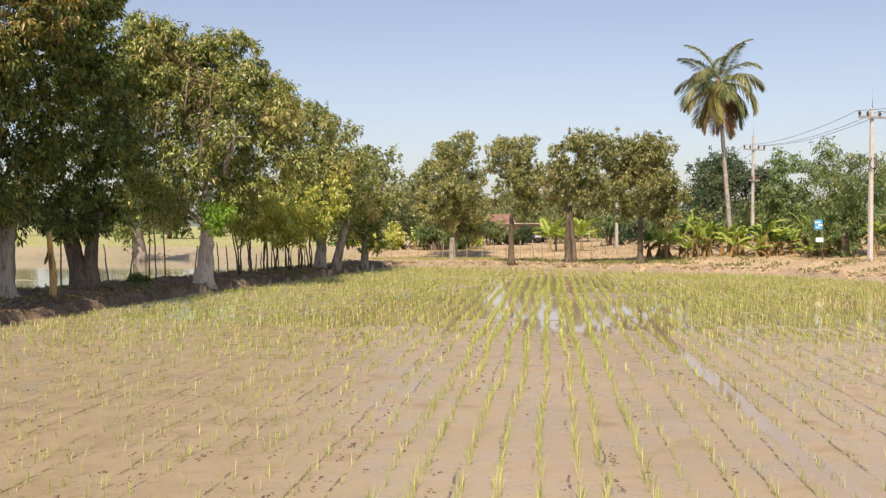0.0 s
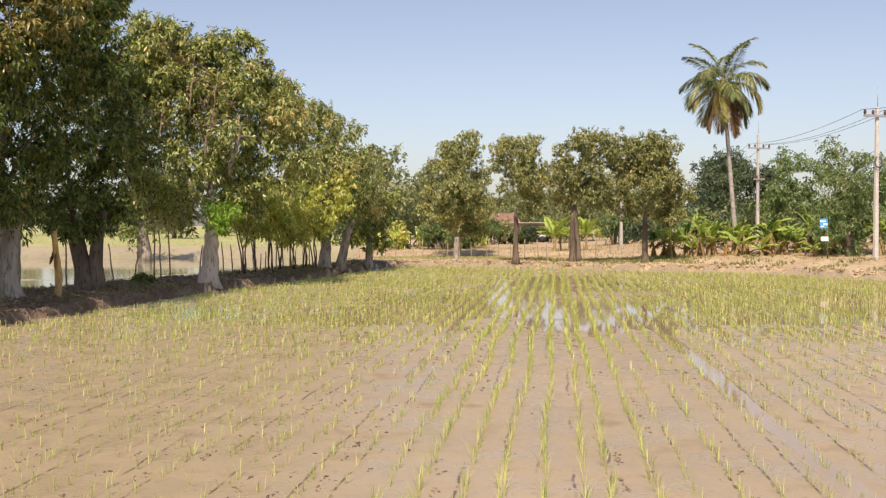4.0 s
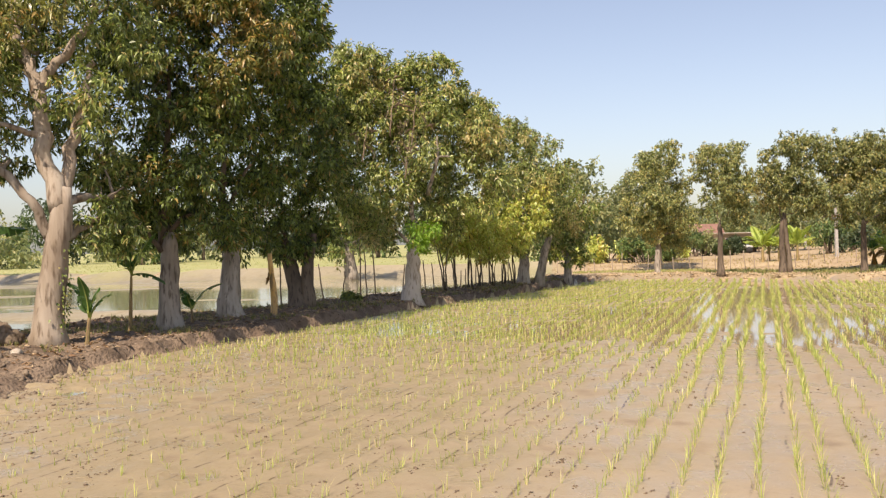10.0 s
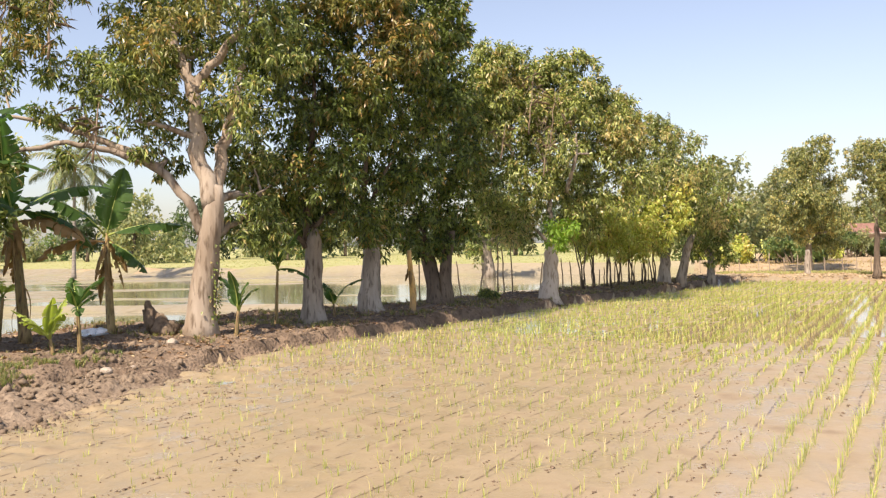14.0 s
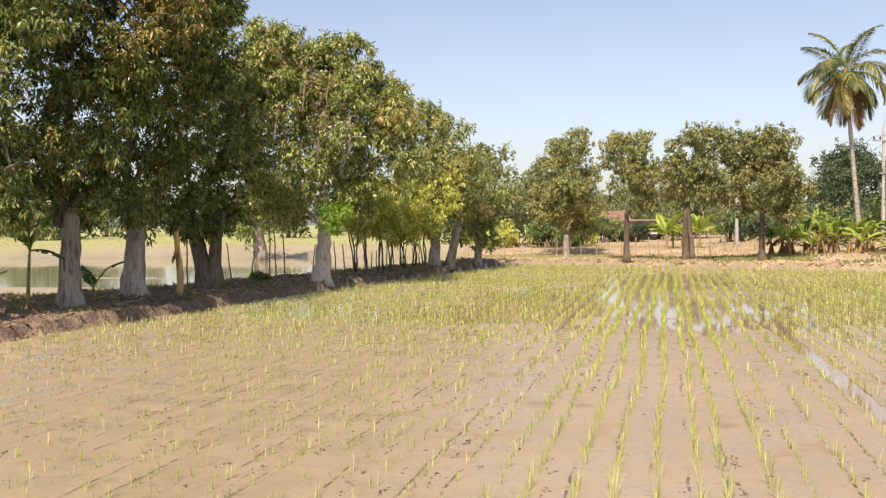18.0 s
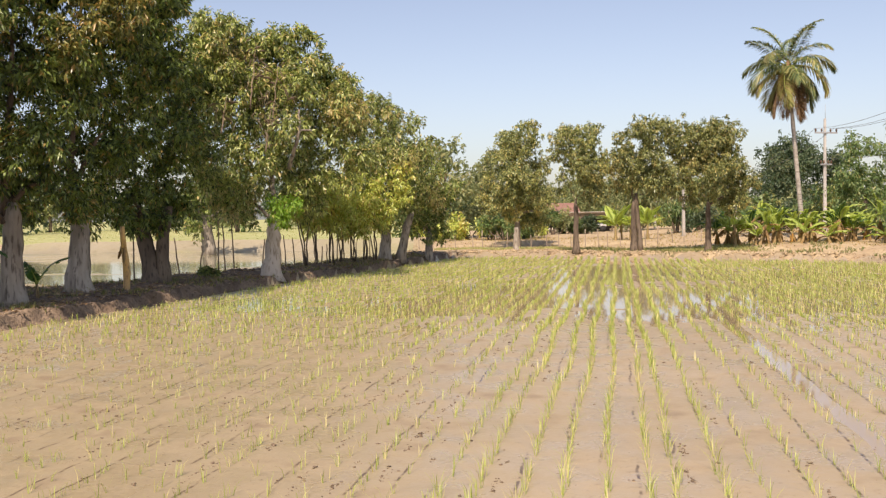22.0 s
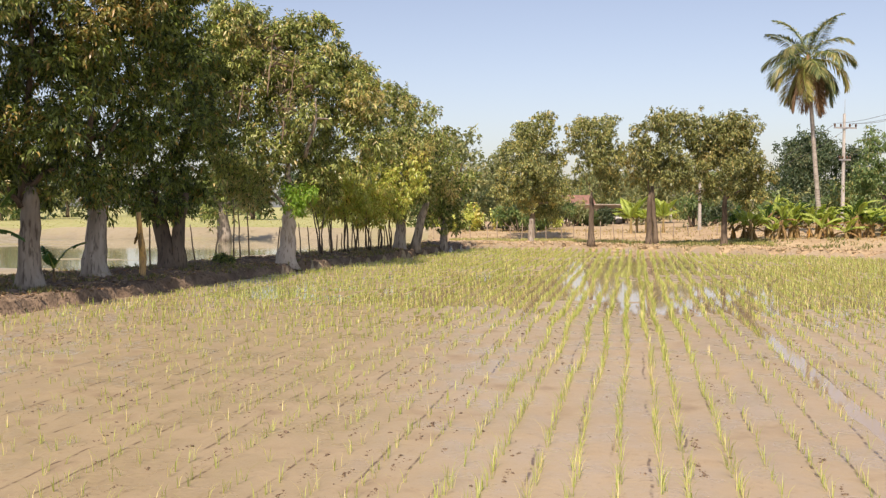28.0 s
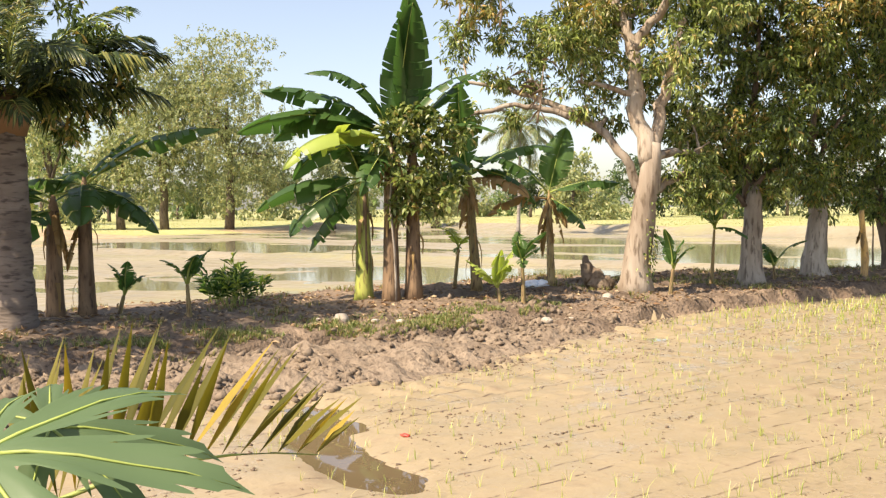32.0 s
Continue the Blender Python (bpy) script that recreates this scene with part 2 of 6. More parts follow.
M["crumb"] = surface("wet_mud_crumb", (0.13, 0.09, 0.058), (0.21, 0.15, 0.10), (0.08, 0.055, 0.035), 2.0, 18, 0.6, 0.5, "Position")
M["litter"] = foliage("leaf_litter", (0.22, 0.13, 0.07), (0.40, 0.27, 0.15), (0.50, 0.37, 0.22), 0.3, 0.8, 0.1, 0.8)
M["red"] = surface("red_plastic", (0.55, 0.05, 0.04), (0.60, 0.08, 0.05), None, 5, 30, 0.5, 0.0)


def mud_material(name, a, b, dark, wet_rough, dry_rough, rows=False):
    """Wet paddy mud: smeared tone, darker broken cracks along the rows, a sheen that comes and goes."""
    m, t, p, N, L = nodes_of(name)
    big, mid, fine = noise_of(t, 0.22, 4), noise_of(t, 1.4, 6), noise_of(t, 16, 6)
    col = mixed(t, ramp(t, big, 0.35, 0.65), a, b)
    if rows:
        sx = N.new("ShaderNodeSeparateXYZ")
        L.new(N.new("ShaderNodeNewGeometry").outputs["Position"], sx.inputs[0])
        blur = N.new("ShaderNodeMath")
        blur.operation = "MULTIPLY_ADD"
        L.new(noise_of(t, 0.35, 4), blur.inputs[0])
        blur.inputs[1].default_value = 7.0
        L.new(sx.outputs[0], blur.inputs[2])
        col = mixed(t, ramp(t, blur.outputs[0], -0.5, 5.0), (0.335, 0.267, 0.165), col)
    col = mixed(t, ramp(t, mid, 0.60, 0.72), col, dark)
    spec = mixed(t, ramp(t, fine, 0.62, 0.75), col, dark)
    if rows:
        mp = N.new("ShaderNodeMapping")
        mp.inputs["Rotation"].default_value = (0, 0, radians(6.5))
        L.new(N.new("ShaderNodeNewGeometry").outputs["Position"], mp.inputs[0])
        wv = N.new("ShaderNodeTexWave")
        wv.wave_type, wv.bands_direction = "BANDS", "X"
        wv.inputs["Scale"].default_value, wv.inputs["Distortion"].default_value = 0.9817, 1.0
        wv.inputs["Detail"].default_value, wv.inputs["Detail Scale"].default_value = 5.0, 2.0
        L.new(mp.outputs[0], wv.inputs[0])
        mp2 = N.new("ShaderNodeMapping")
        mp2.inputs["Rotation"].default_value, mp2.inputs["Scale"].default_value = (0, 0, radians(6.5)), (2.4, 0.22, 1)
        L.new(N.new("ShaderNodeNewGeometry").outputs["Position"], mp2.inputs[0])
        br = N.new("ShaderNodeTexNoise")
        br.inputs["Scale"].default_value, br.inputs["Detail"].default_value = 1.0, 3
        L.new(mp2.outputs[0], br.inputs["Vector"])
        both = N.new("ShaderNodeMath")
        both.operation = "MULTIPLY"
        fray = N.new("ShaderNodeMath")
        fray.operation = "MULTIPLY"
        L.new(ramp(t, wv.outputs[1], 0.97, 0.995), fray.inputs[0])
        L.new(ramp(t, noise_of(t, 9.0, 5), 0.42, 0.56), fray.inputs[1])
        L.new(fray.outputs[0], both.inputs[0])
        L.new(ramp(t, br.outputs[0], 0.48, 0.54), both.inputs[1])
        spec = mixed(t, both.outputs[0], spec, (0.12, 0.08, 0.05))
    else:
        spec = mixed(t, ramp(t, noise_of(t, 0.16, 5, stretch=(0.5, 1.6, 1)), 0.50, 0.62), spec, (0.30, 0.275, 0.15))
    L.new(spec, p.inputs["Base Color"])
    r = N.new("ShaderNodeMapRange")
    r.inputs[1].default_value, r.inputs[2].default_value, r.inputs[3].default_value, r.inputs[4].default_value = 0.4, 0.62, wet_rough, dry_rough
    L.new(mid, r.inputs[0])
    L.new(r.outputs[0], p.inputs["Roughness"])
    p.inputs["Specular IOR Level"].default_value = 0.4
    bumped(t, p, fine, 0.35, 0.02)
    return m


M["mud"] = mud_material("paddy_mud", (0.335, 0.262, 0.168), (0.39, 0.308, 0.20), (0.265, 0.198, 0.125), 0.24, 0.55, True)
M["pond_mud"] = mud_material("pond_mud", (0.27, 0.235, 0.155), (0.335, 0.29, 0.20), (0.20, 0.175, 0.11), 0.4, 0.8)
M["earth"] = surface("bund_earth", (0.135, 0.096, 0.066), (0.27, 0.20, 0.138), (0.08, 0.056, 0.038), 1.6, 16, 0.95, 1.0, "Position", spread=0.0, distance=0.05)
M["strip_mud"] = surface("turned_mud", (0.185, 0.14, 0.097), (0.275, 0.215, 0.152), (0.11, 0.08, 0.054), 1.8, 14, 0.85, 1.0, "Position", spread=0.0, distance=0.04)
M["far_earth"] = surface("dry_earth", (0.38, 0.28, 0.17), (0.50, 0.39, 0.24), (0.27, 0.20, 0.12), 0.7, 4, 0.95, 0.9, "Position", spread=0.0, distance=0.05)
M["land"] = surface("far_land", (0.31, 0.33, 0.12), (0.40, 0.40, 0.17), (0.42, 0.37, 0.20), 0.05, 1.5, 0.95, 0.3, "Position", spread=0.0)


def water_material(name, a, b, rough=0.06, ripple=0.06, gloss=0.5):
    m, t, p, N, L = nodes_of(name)
    L.new(mixed(t, ramp(t, noise_of(t, 0.3, 4), 0.4, 0.6), a, b), p.inputs["Base Color"])
    p.inputs["Roughness"].default_value, p.inputs["IOR"].default_value = rough, 1.33
    p.inputs["Specular IOR Level"].default_value = gloss
    bumped(t, p, noise_of(t, 5.0, 3), ripple, 0.01)
    return m


M["water"] = water_material("muddy_water", (0.30, 0.225, 0.14), (0.36, 0.27, 0.175), 0.03, 0.035)
M["pond_water"] = water_material("pond_water", (0.235, 0.22, 0.135), (0.285, 0.262, 0.165), 0.06, 0.03, 0.45)
M["puddle_water"] = water_material("clear_puddle", (0.10, 0.075, 0.042), (0.17, 0.125, 0.07), 0.02, 0.02, 1.0)

# ---- helpers for meshes ----
rng = np.random.default_rng(7)


def mesh_of(name, verts, faces, material, smooth=False):
    """A mesh from arrays; all faces have the same number of corners."""
    me = bpy.data.meshes.new(name)
    verts, faces = np.asarray(verts, np.float32), np.asarray(faces, np.int32)
    n, k = faces.shape
    me.vertices.add(len(verts))
    me.vertices.foreach_set("co", verts.ravel())
    me.loops.add(n * k)
    me.loops.foreach_set("vertex_index", faces.ravel())
    me.polygons.add(n)
    me.polygons.foreach_set("loop_start", np.arange(0, n * k, k, dtype=np.int32))
    if smooth:
        me.polygons.foreach_set("use_smooth", np.ones(n, bool))
    me.materials.append(M[material])
    me.update(calc_edges=True)
    return me


def thing(name, x, y, z, label, category, group="", kind="", turn=0.0):
    ob = new(name)
    ob.matrix_world = pose(x, y, z, 0, 0, turn)
    return tagged(ob, label, category, group, kind)


def part(name, data, parent, label="", kind=""):
    ob = new(name, data)
    ob.parent = parent
    return tagged(ob, label, kind=kind)


def from_bm(name, bm, material, smooth=True):
    me = bpy.data.meshes.new(name)
    bm.normal_update()
    for f in bm.faces:
        f.smooth = smooth
    bm.to_mesh(me)
    bm.free()
    me.materials.append(M[material])
    return me


def tube(points, radii, sides=8, material="bark", name="limb", rough=0.0, closed=True):
    """A bent, tapered tube along points, with some unevenness."""
    pts = np.asarray(points, float)
    n = len(pts)
    tan = np.gradient(pts, axis=0)
    tan /= np.linalg.norm(tan, axis=1)[:, None] + 1e-9
    ref = np.array([1.0, 0, 0]) if abs(tan[0][0]) < 0.8 else np.array([0, 1.0, 0])
    a = np.cross(tan, ref)
    a /= np.linalg.norm(a, axis=1)[:, None]
    b = np.cross(tan, a)
    ang = np.linspace(0, 2 * np.pi, sides, endpoint=False)
    r = np.asarray(radii, float)[:, None] * (1 + rough * rng.uniform(-1, 1, (n, sides)))
    v = pts[:, None] + (a[:, None] * np.cos(ang)[None, :, None] + b[:, None] * np.sin(ang)[None, :, None]) * r[..., None]
    v = v.reshape(-1, 3)
    f = [(i * sides + j, i * sides + (j + 1) % sides, (i + 1) * sides + (j + 1) % sides, (i + 1) * sides + j) for i in range(n - 1) for j in range(sides)]
    if closed:
        v = np.vstack([v, pts[-1:], pts[:1]])
        top, low = n * sides, n * sides + 1
        f += [((n - 1) * sides + j, (n - 1) * sides + (j + 1) % sides, top, top) for j in range(0)]
        f += [((n - 1) * sides + j, (n - 1) * sides + (j + 1) % sides, (n - 1) * sides + (j + 2) % sides, top) for j in range(0, sides, 2)]
        f += [((j + 2) % sides, (j + 1) % sides, j, low) for j in range(0, sides, 2)]
    return mesh_of(name, v, f, material, True)


def bend(p0, p1, sag=0.0, wob=0.0, n=7):
    """Points from p0 to p1 along a bow that rises (sag < 0: falls) in the middle, with some wobble."""
    t = np.linspace(0, 1, n)[:, None]
    p = np.asarray(p0, float) * (1 - t) + np.asarray(p1, float) * t
    p[:, 2] += sag * 4 * (t * (1 - t))[:, 0]
    w = rng.normal(0, wob, (n, 3))
    w[0] = w[-1] = 0
    return p + w


def wavy(x, y, s, seed=0.0):
    """Cheap smooth unevenness of about -1 to 1, at the scale of s metres."""
    a, b = (0.83 * x + 0.56 * y) / s + seed, (0.83 * y - 0.56 * x) / s - seed * 1.7
    c, d = (0.41 * x - 0.91 * y) / s + 2.3 * seed, (0.97 * x + 0.24 * y) / s + seed
    return (np.sin(2.1 * a + 1.3 * np.sin(1.7 * b + seed)) + np.sin(1.9 * b + 1.1 * np.sin(2.3 * c - seed)) + np.sin(3.3 * c + 1.4 * np.sin(1.3 * d)) + 0.7 * np.sin(5.1 * d + 1.9 * np.sin(2.9 * a))) / 3.3


def smooth01(v, lo, hi):
    v = np.clip((v - lo) / (hi - lo), 0, 1)
    return v * v * (3 - 2 * v)


# ---- ground: paddy field, bunds, pond, far land, one sheet cut along its edges ----
FRONT = np.array([(-30, -9.6), (4.7, -9.1), (8.3, -8.8), (11.2, -9.2), (14.3, -9.9), (17.5, -9.9), (20, -9.4), (24.4, -8.6), (28.2, -7.9), (33.5, -6.6), (38, -5.1), (48.8, -2.6), (50, -2.4)])
BACK = np.array([(-30, -19), (9, -18.5), (13, -18), (18, -16.5), (22, -14.6), (25, -12.9), (31, -10.8), (38, -8.2), (45, -6.3), (50, -5)])
FAR = np.array([(-30, 48.8), (1.9, 48.8), (5.9, 45.7), (8.4, 44.6), (11.9, 43.0), (14.7, 40.1), (16.0, 37.6), (16.8, 36.1), (20, 33), (30, 30), (60, 24)])
ROW_YAW, ROW_GAP = -6.5, 0.32            # the planted rows: their direction and their spacing
ROW_OFF = -0.086


def front_x(y):
    return np.interp(y, FRONT[:, 0], FRONT[:, 1])


def back_x(y):
    return np.interp(y, BACK[:, 0], BACK[:, 1])


def far_y(x):
    return np.interp(x, FAR[:, 0], FAR[:, 1])


def pond_far(x):
    return 62 + 0.2 * np.maximum(0, -x - 30)


def row_shift(k):
    """The planting machine's rows are not all evenly spaced."""
    return np.where(np.asarray(k) >= 2, -0.09, 0.0) + 0.02 * np.sin(np.asarray(k) * 2.7)


def across_rows(x, y):
    a = radians(ROW_YAW)
    return x * math.cos(a) + y * math.sin(a) - ROW_OFF


def land(x, y):
    """Height and zone (0 field, 1 bund, 2 pond, 3 far bank, 4 far land) of the ground."""
    x, y = np.asarray(x, float), np.asarray(y, float)
    u = across_rows(x, y) + 0.05 * wavy(x, y, 2.3, 4.0)
    dry = 0.028 - 0.046 * smooth01(y + 0.10 * x + 1.8 * wavy(x, y, 2.7, 7.0) + 0.9 * wavy(2.5 * x, y, 0.9, 3.0), 16.0, 22.5) + 0.012 * smooth01(y, 24, 30) + 0.014 * smooth01(-x, 1.5, 4.5) + 0.006 * wavy(2.0 * x, 0.7 * y, 1.3, 8.0) - 0.006 * smooth01(x, 6, 16) * smooth01(y, 5, 14)
    mud = dry + 0.007 * wavy(x, y, 1.1, 1.0) + 0.005 * wavy(x, y, 0.35, 2.0) + 0.010 * wavy(0.8 * x + 0.6 * y, y - 0.5 * x, 3.2, 5.0) + 0.006 * wavy(x + 0.7 * y, 0.6 * y - x, 0.9, 1.5)
    comb = np.abs(((u / ROW_GAP) % 1.0) - 0.5)
    broken = np.clip(wavy(x, y, 3.1, 9.0) * 1.5 + 0.15, 0, 1)
    mud = mud - (0.010 + 0.016 * smooth01(y, 11, 16)) * np.exp(-(comb / 0.14) ** 2) * broken + 0.010 * smooth01(y, 11, 16) * np.exp(-((0.5 - comb) / 0.15) ** 2)
    mud = mud - 0.050 * np.exp(-((np.asarray(across_rows(x, y)) - (2.478 - 0.0247 * (y - 7.66))) / 0.14) ** 2) * smooth01(y, 3, 5) * (1 - smooth01(y, 17, 24))
    for px, py, rx, ry, deep in ((2.0, 22.8, 0.30, 1.1, 0.022), (2.85, 24.3, 0.2, 1.3, 0.022), (-8.2, 5.9, 0.35, 0.35, 0.09), (-7.5, 5.6, 0.4, 0.35, 0.10), (-6.9, 5.1, 0.55, 0.3, 0.10), (-6.0, 4.8, 0.7, 0.3, 0.10), (-8.75, 13.0, 0.3, 0.35, 0.06), (-6.8, 24.2, 0.8, 1.2, 0.03)):
        mud = mud - deep * np.exp(-(((x - px) / rx) ** 2 + ((y - py) / ry) ** 2))
    fx, bx = front_x(y), back_x(y)
    churned = np.exp(-np.maximum(0, x - fx) / 1.7) * (1 - smooth01(y, 14, 19))
    mud = mud + churned * (0.08 * np.abs(wavy(x, y, 0.42, 6.5)) + 0.06 * np.abs(wavy(x, y, 0.2, 2.5)) - 0.035)
    mud = mud + 0.022 * np.exp(-np.maximum(0, x - fx) / 2.2) * smooth01(y, 12, 17)
    h, zone = mud, np.zeros(x.shape, int)
    # clod strip and bund beside the field
    side = fx - x + 0.12 * wavy(x, y, 1.3, 3.0) + 0.10 * wavy(x, y, 0.5, 6.0)
    near = 1 - smooth01(y, 11.5, 15.0)
    strip = 0.11 * smooth01(side, 0, 0.5) + (0.12 * np.abs(wavy(x, y, 0.36, 8.0)) + 0.10 * np.abs(wavy(x, y, 0.19, 3.0)) + 0.09 * np.abs(wavy(x + 0.4 * y, y, 0.26, 5.0)) - 0.08) * smooth01(side, 0.05, 0.4)
    dc = 3.25 - 1.3 * smooth01(y, 8.2, 10.5) - 0.6 * smooth01(y, 10.5, 14) + 0.1 * wavy(x, y, 0.6, 2.0)
    ditch = -0.32 * np.exp(-((side - dc + 0.05) / 0.24) ** 2)
    top = 0.42 + 0.06 * wavy(x, y, 1.7, 2.5) + 0.04 * wavy(x, y, 0.45, 7.0)
    rise_a = strip * (1 - 0.6 * smooth01(side, dc, dc + 0.3)) + ditch + (top - 0.14) * (0.62 * smooth01(side, dc + 0.05, dc + 0.16) + 0.38 * smooth01(side, dc + 0.16, dc + 2.2)) + 0.035 * np.abs(wavy(x, y, 0.21, 1.0)) * smooth01(side, dc, dc + 0.3)
    rise_b = top * (0.66 * smooth01(side + 0.2 * wavy(x, y, 0.7, 4.4), 0.05, 0.2) + 0.34 * smooth01(side, 0.3, 2.6)) + (0.05 * wavy(x, y, 0.6, 7.7) + 0.06 * np.abs(wavy(x, y, 0.21, 1.7)) + 0.05 * np.abs(wavy(x, y, 0.33, 4.7)) - 0.04) * smooth01(side, 0.0, 0.2)
    bund = near * rise_a + (1 - near) * rise_b
    fall = 1 - smooth01(bx - x + 0.3 * wavy(x, y, 1.9, 1.5), -1.2, 0.4)
    on = (side > 0) & (y < far_y(x) + 0.5)
    h = np.where(on, mud * (1 - smooth01(side, 0, 0.3)) + bund * fall, h)
    zone = np.where(on, np.where((side < dc - 0.05) & (y < 12.5), 5, 1), zone)
    # pond behind the bund
    pm = -0.002 + 0.022 * np.clip(wavy(x * 0.45 + 0.25 * y, y * 1.5, 2.6, 6.0), 0, 1) - 0.024 * smooth01(x, -34, -20) * smooth01(y, 14, 22) + 0.035 * wavy(x, y, 9.0, 2.0) + 0.02 * wavy(x, y, 2.6, 4.0) + 0.008 * wavy(x, y, 0.7, 3.0)
    ridge = 0.22 * np.exp(-((y - (30.0 + 0.25 * (x + 14) + 0.6 * wavy(x, x, 6.0))) / 0.8) ** 2) * (x < -15)
    inp = (x < bx - 0.3) & (y < pond_far(x)) & (x > -80 + 0.2 * (50 - y))
    h = np.where(inp, pm * smooth01(bx - x, 0.3, 2.0) + ridge + bund * fall, h)
    zone = np.where(inp & (x < bx - 1.2), 2, zone)
    # land past the pond
    d = np.maximum(y - pond_far(x), -80 - x + 0.2 * (50 - y))
    past = (x < back_x(np.minimum(y, 49))) & (d >= 0)
    lp = 0.60 * np.exp(-((d - 1.2) / 0.9) ** 2) + 0.25 * smooth01(d, 0, 2) + 0.05 * wavy(x, y, 5.0)
    h, zone = np.where(past, lp, h), np.where(past, np.where(d < 4, 3, 4), zone)
    # far bank
    e = y - far_y(x) + 0.25 * wavy(x, y, 1.2, 3.3)
    edge = (e > 0) & (x > back_x(np.minimum(y, 49)))
    swell = 0.30 * smooth01(x, 9, 15) * smooth01(e, 2, 7)
    fb = 0.30 * smooth01(e, 0, 0.7) + 0.05 * wavy(x, y, 0.9, 1.1) - 0.10 * smooth01(e, 3, 4) * (1 - smooth01(x, 7, 11)) + swell + 0.25 * smooth01(e, 11, 16)
    h, zone = np.where(edge, fb, h), np.where(edge, np.where(e < 60, 3, 4), zone)
    # the bank on which the camera stands
    me = smooth01(2.2 - y, 0, 1.5) * smooth01(x + 8.5, 0, 2)
    h = np.where(zone == 0, h * (1 - me) + 0.5 * me, h)
    zone = np.where((zone == 0) & (me > 0.1), 1, zone)
    return h, zone


def ground_z(x, y):
    return float(land(np.array([x]), np.array([y]))[0][0])


def steps(lo, hi, fine_lo, fine_hi, fine, grow):
    s = [fine_lo]
    g = fine
    while s[-1] < fine_hi:
        s.append(s[-1] + fine)
    g = fine
    while s[-1] < hi:
        g *= grow
        s.append(s[-1] + g)
    low, g = [fine_lo], fine
    while low[-1] > lo:
        g *= grow
        low.append(low[-1] - g)
    return np.array(low[:0:-1] + s)


gx, gy = steps(-1800, 1800, -14, 11, 0.08, 1.10), steps(-300, 2500, 4.0, 26, 0.08, 1.04)
GX, GY = np.meshgrid(gx, gy)
gh, gzone = land(GX, GY)
verts = np.stack([GX, GY, gh], -1).reshape(-1, 3)
idx = np.arange(GX.size).reshape(GX.shape)
quads = np.stack([idx[:-1, :-1], idx[:-1, 1:], idx[1:, 1:], idx[1:, :-1]], -1).reshape(-1, 4)
qz = gzone[:-1, :-1].reshape(-1)
for z, name, mat, label, cat in (
        (0, "ground_paddy_field", "mud", "wet brown mud of a freshly planted paddy field", "field"),
        (1, "ground_bund", "earth", "brown earth bund with trees beside the paddy", "bund"),
        (5, "ground_mud_strip", "strip_mud", "strip of turned pale mud between field and bund", "mud"),
        (2, "ground_pond_bed", "pond_mud", "pale muddy bed of a flooded field", "mud"),
        (3, "ground_far_bank", "far_earth", "dry reddish earth bank at the field's end", "bank"),
        (4, "ground", "land", "flat farmland that reaches the horizon", "ground")):
    q = quads[qz == z]
    used, inv = np.unique(q, return_inverse=True)
    tagged(new(name, mesh_of(name, verts[used], inv.reshape(-1, 4), mat, True)), label, cat, kind="structure")


def sheet(name, x0, x1, y0, y1, z, mat, label):
    me = mesh_of(name, [(x0, y0, z), (x1, y0, z), (x1, y1, z), (x0, y1, z)], [(0, 1, 2, 3)], mat)
    tagged(new(name, me), label, "water", kind="structure")


sheet("water", -12, 60, 2.5, 49.5, 0.0, "water", "thin sheet of muddy water between the rice rows")
sheet("water_pond", -120, -4, -40, 80, 0.002, "pond_water", "still muddy water of the flooded field behind the trees")
sheet("water_puddle", -9.0, -5.0, 4.1, 6.7, 0.004, "puddle_water", "dark clear puddle at the edge of the field")

# ---- plants ----
def unit(v):
    return v / (np.linalg.norm(v, axis=-1, keepdims=True) + 1e-9)


def ball(n):
    return unit(rng.normal(size=(n, 3)))


def leaf_mesh(name, base, way, length, width, material, fold=0.25, droop=0.25, face=None):
    """Folded pointed leaves: two triangles each, arrays of base points, directions, lengths and widths."""
    n = len(base)
    way = unit(way)
    if face is None:
        face = np.array([0, 0, 1.0]) + rng.normal(0, 0.35, (n, 3))
    side = unit(np.cross(way, face))
    up = np.cross(side, way)
    L, W = np.broadcast_to(length, n)[:, None], np.broadcast_to(width, n)[:, None]
    mid = base + way * L * 0.5 + up * W * fold
    tip = base + way * L - np.array([0, 0, 1.0]) * L * droop
    v = np.stack([base, mid + side * W * 0.5, tip, mid - side * W * 0.5], 1).reshape(-1, 3)
    k = np.arange(n)[:, None] * 4
    f = np.concatenate([k + [0, 1, 2], k + [0, 2, 3]], 1).reshape(-1, 3)
    return mesh_of(name, v, f, material)


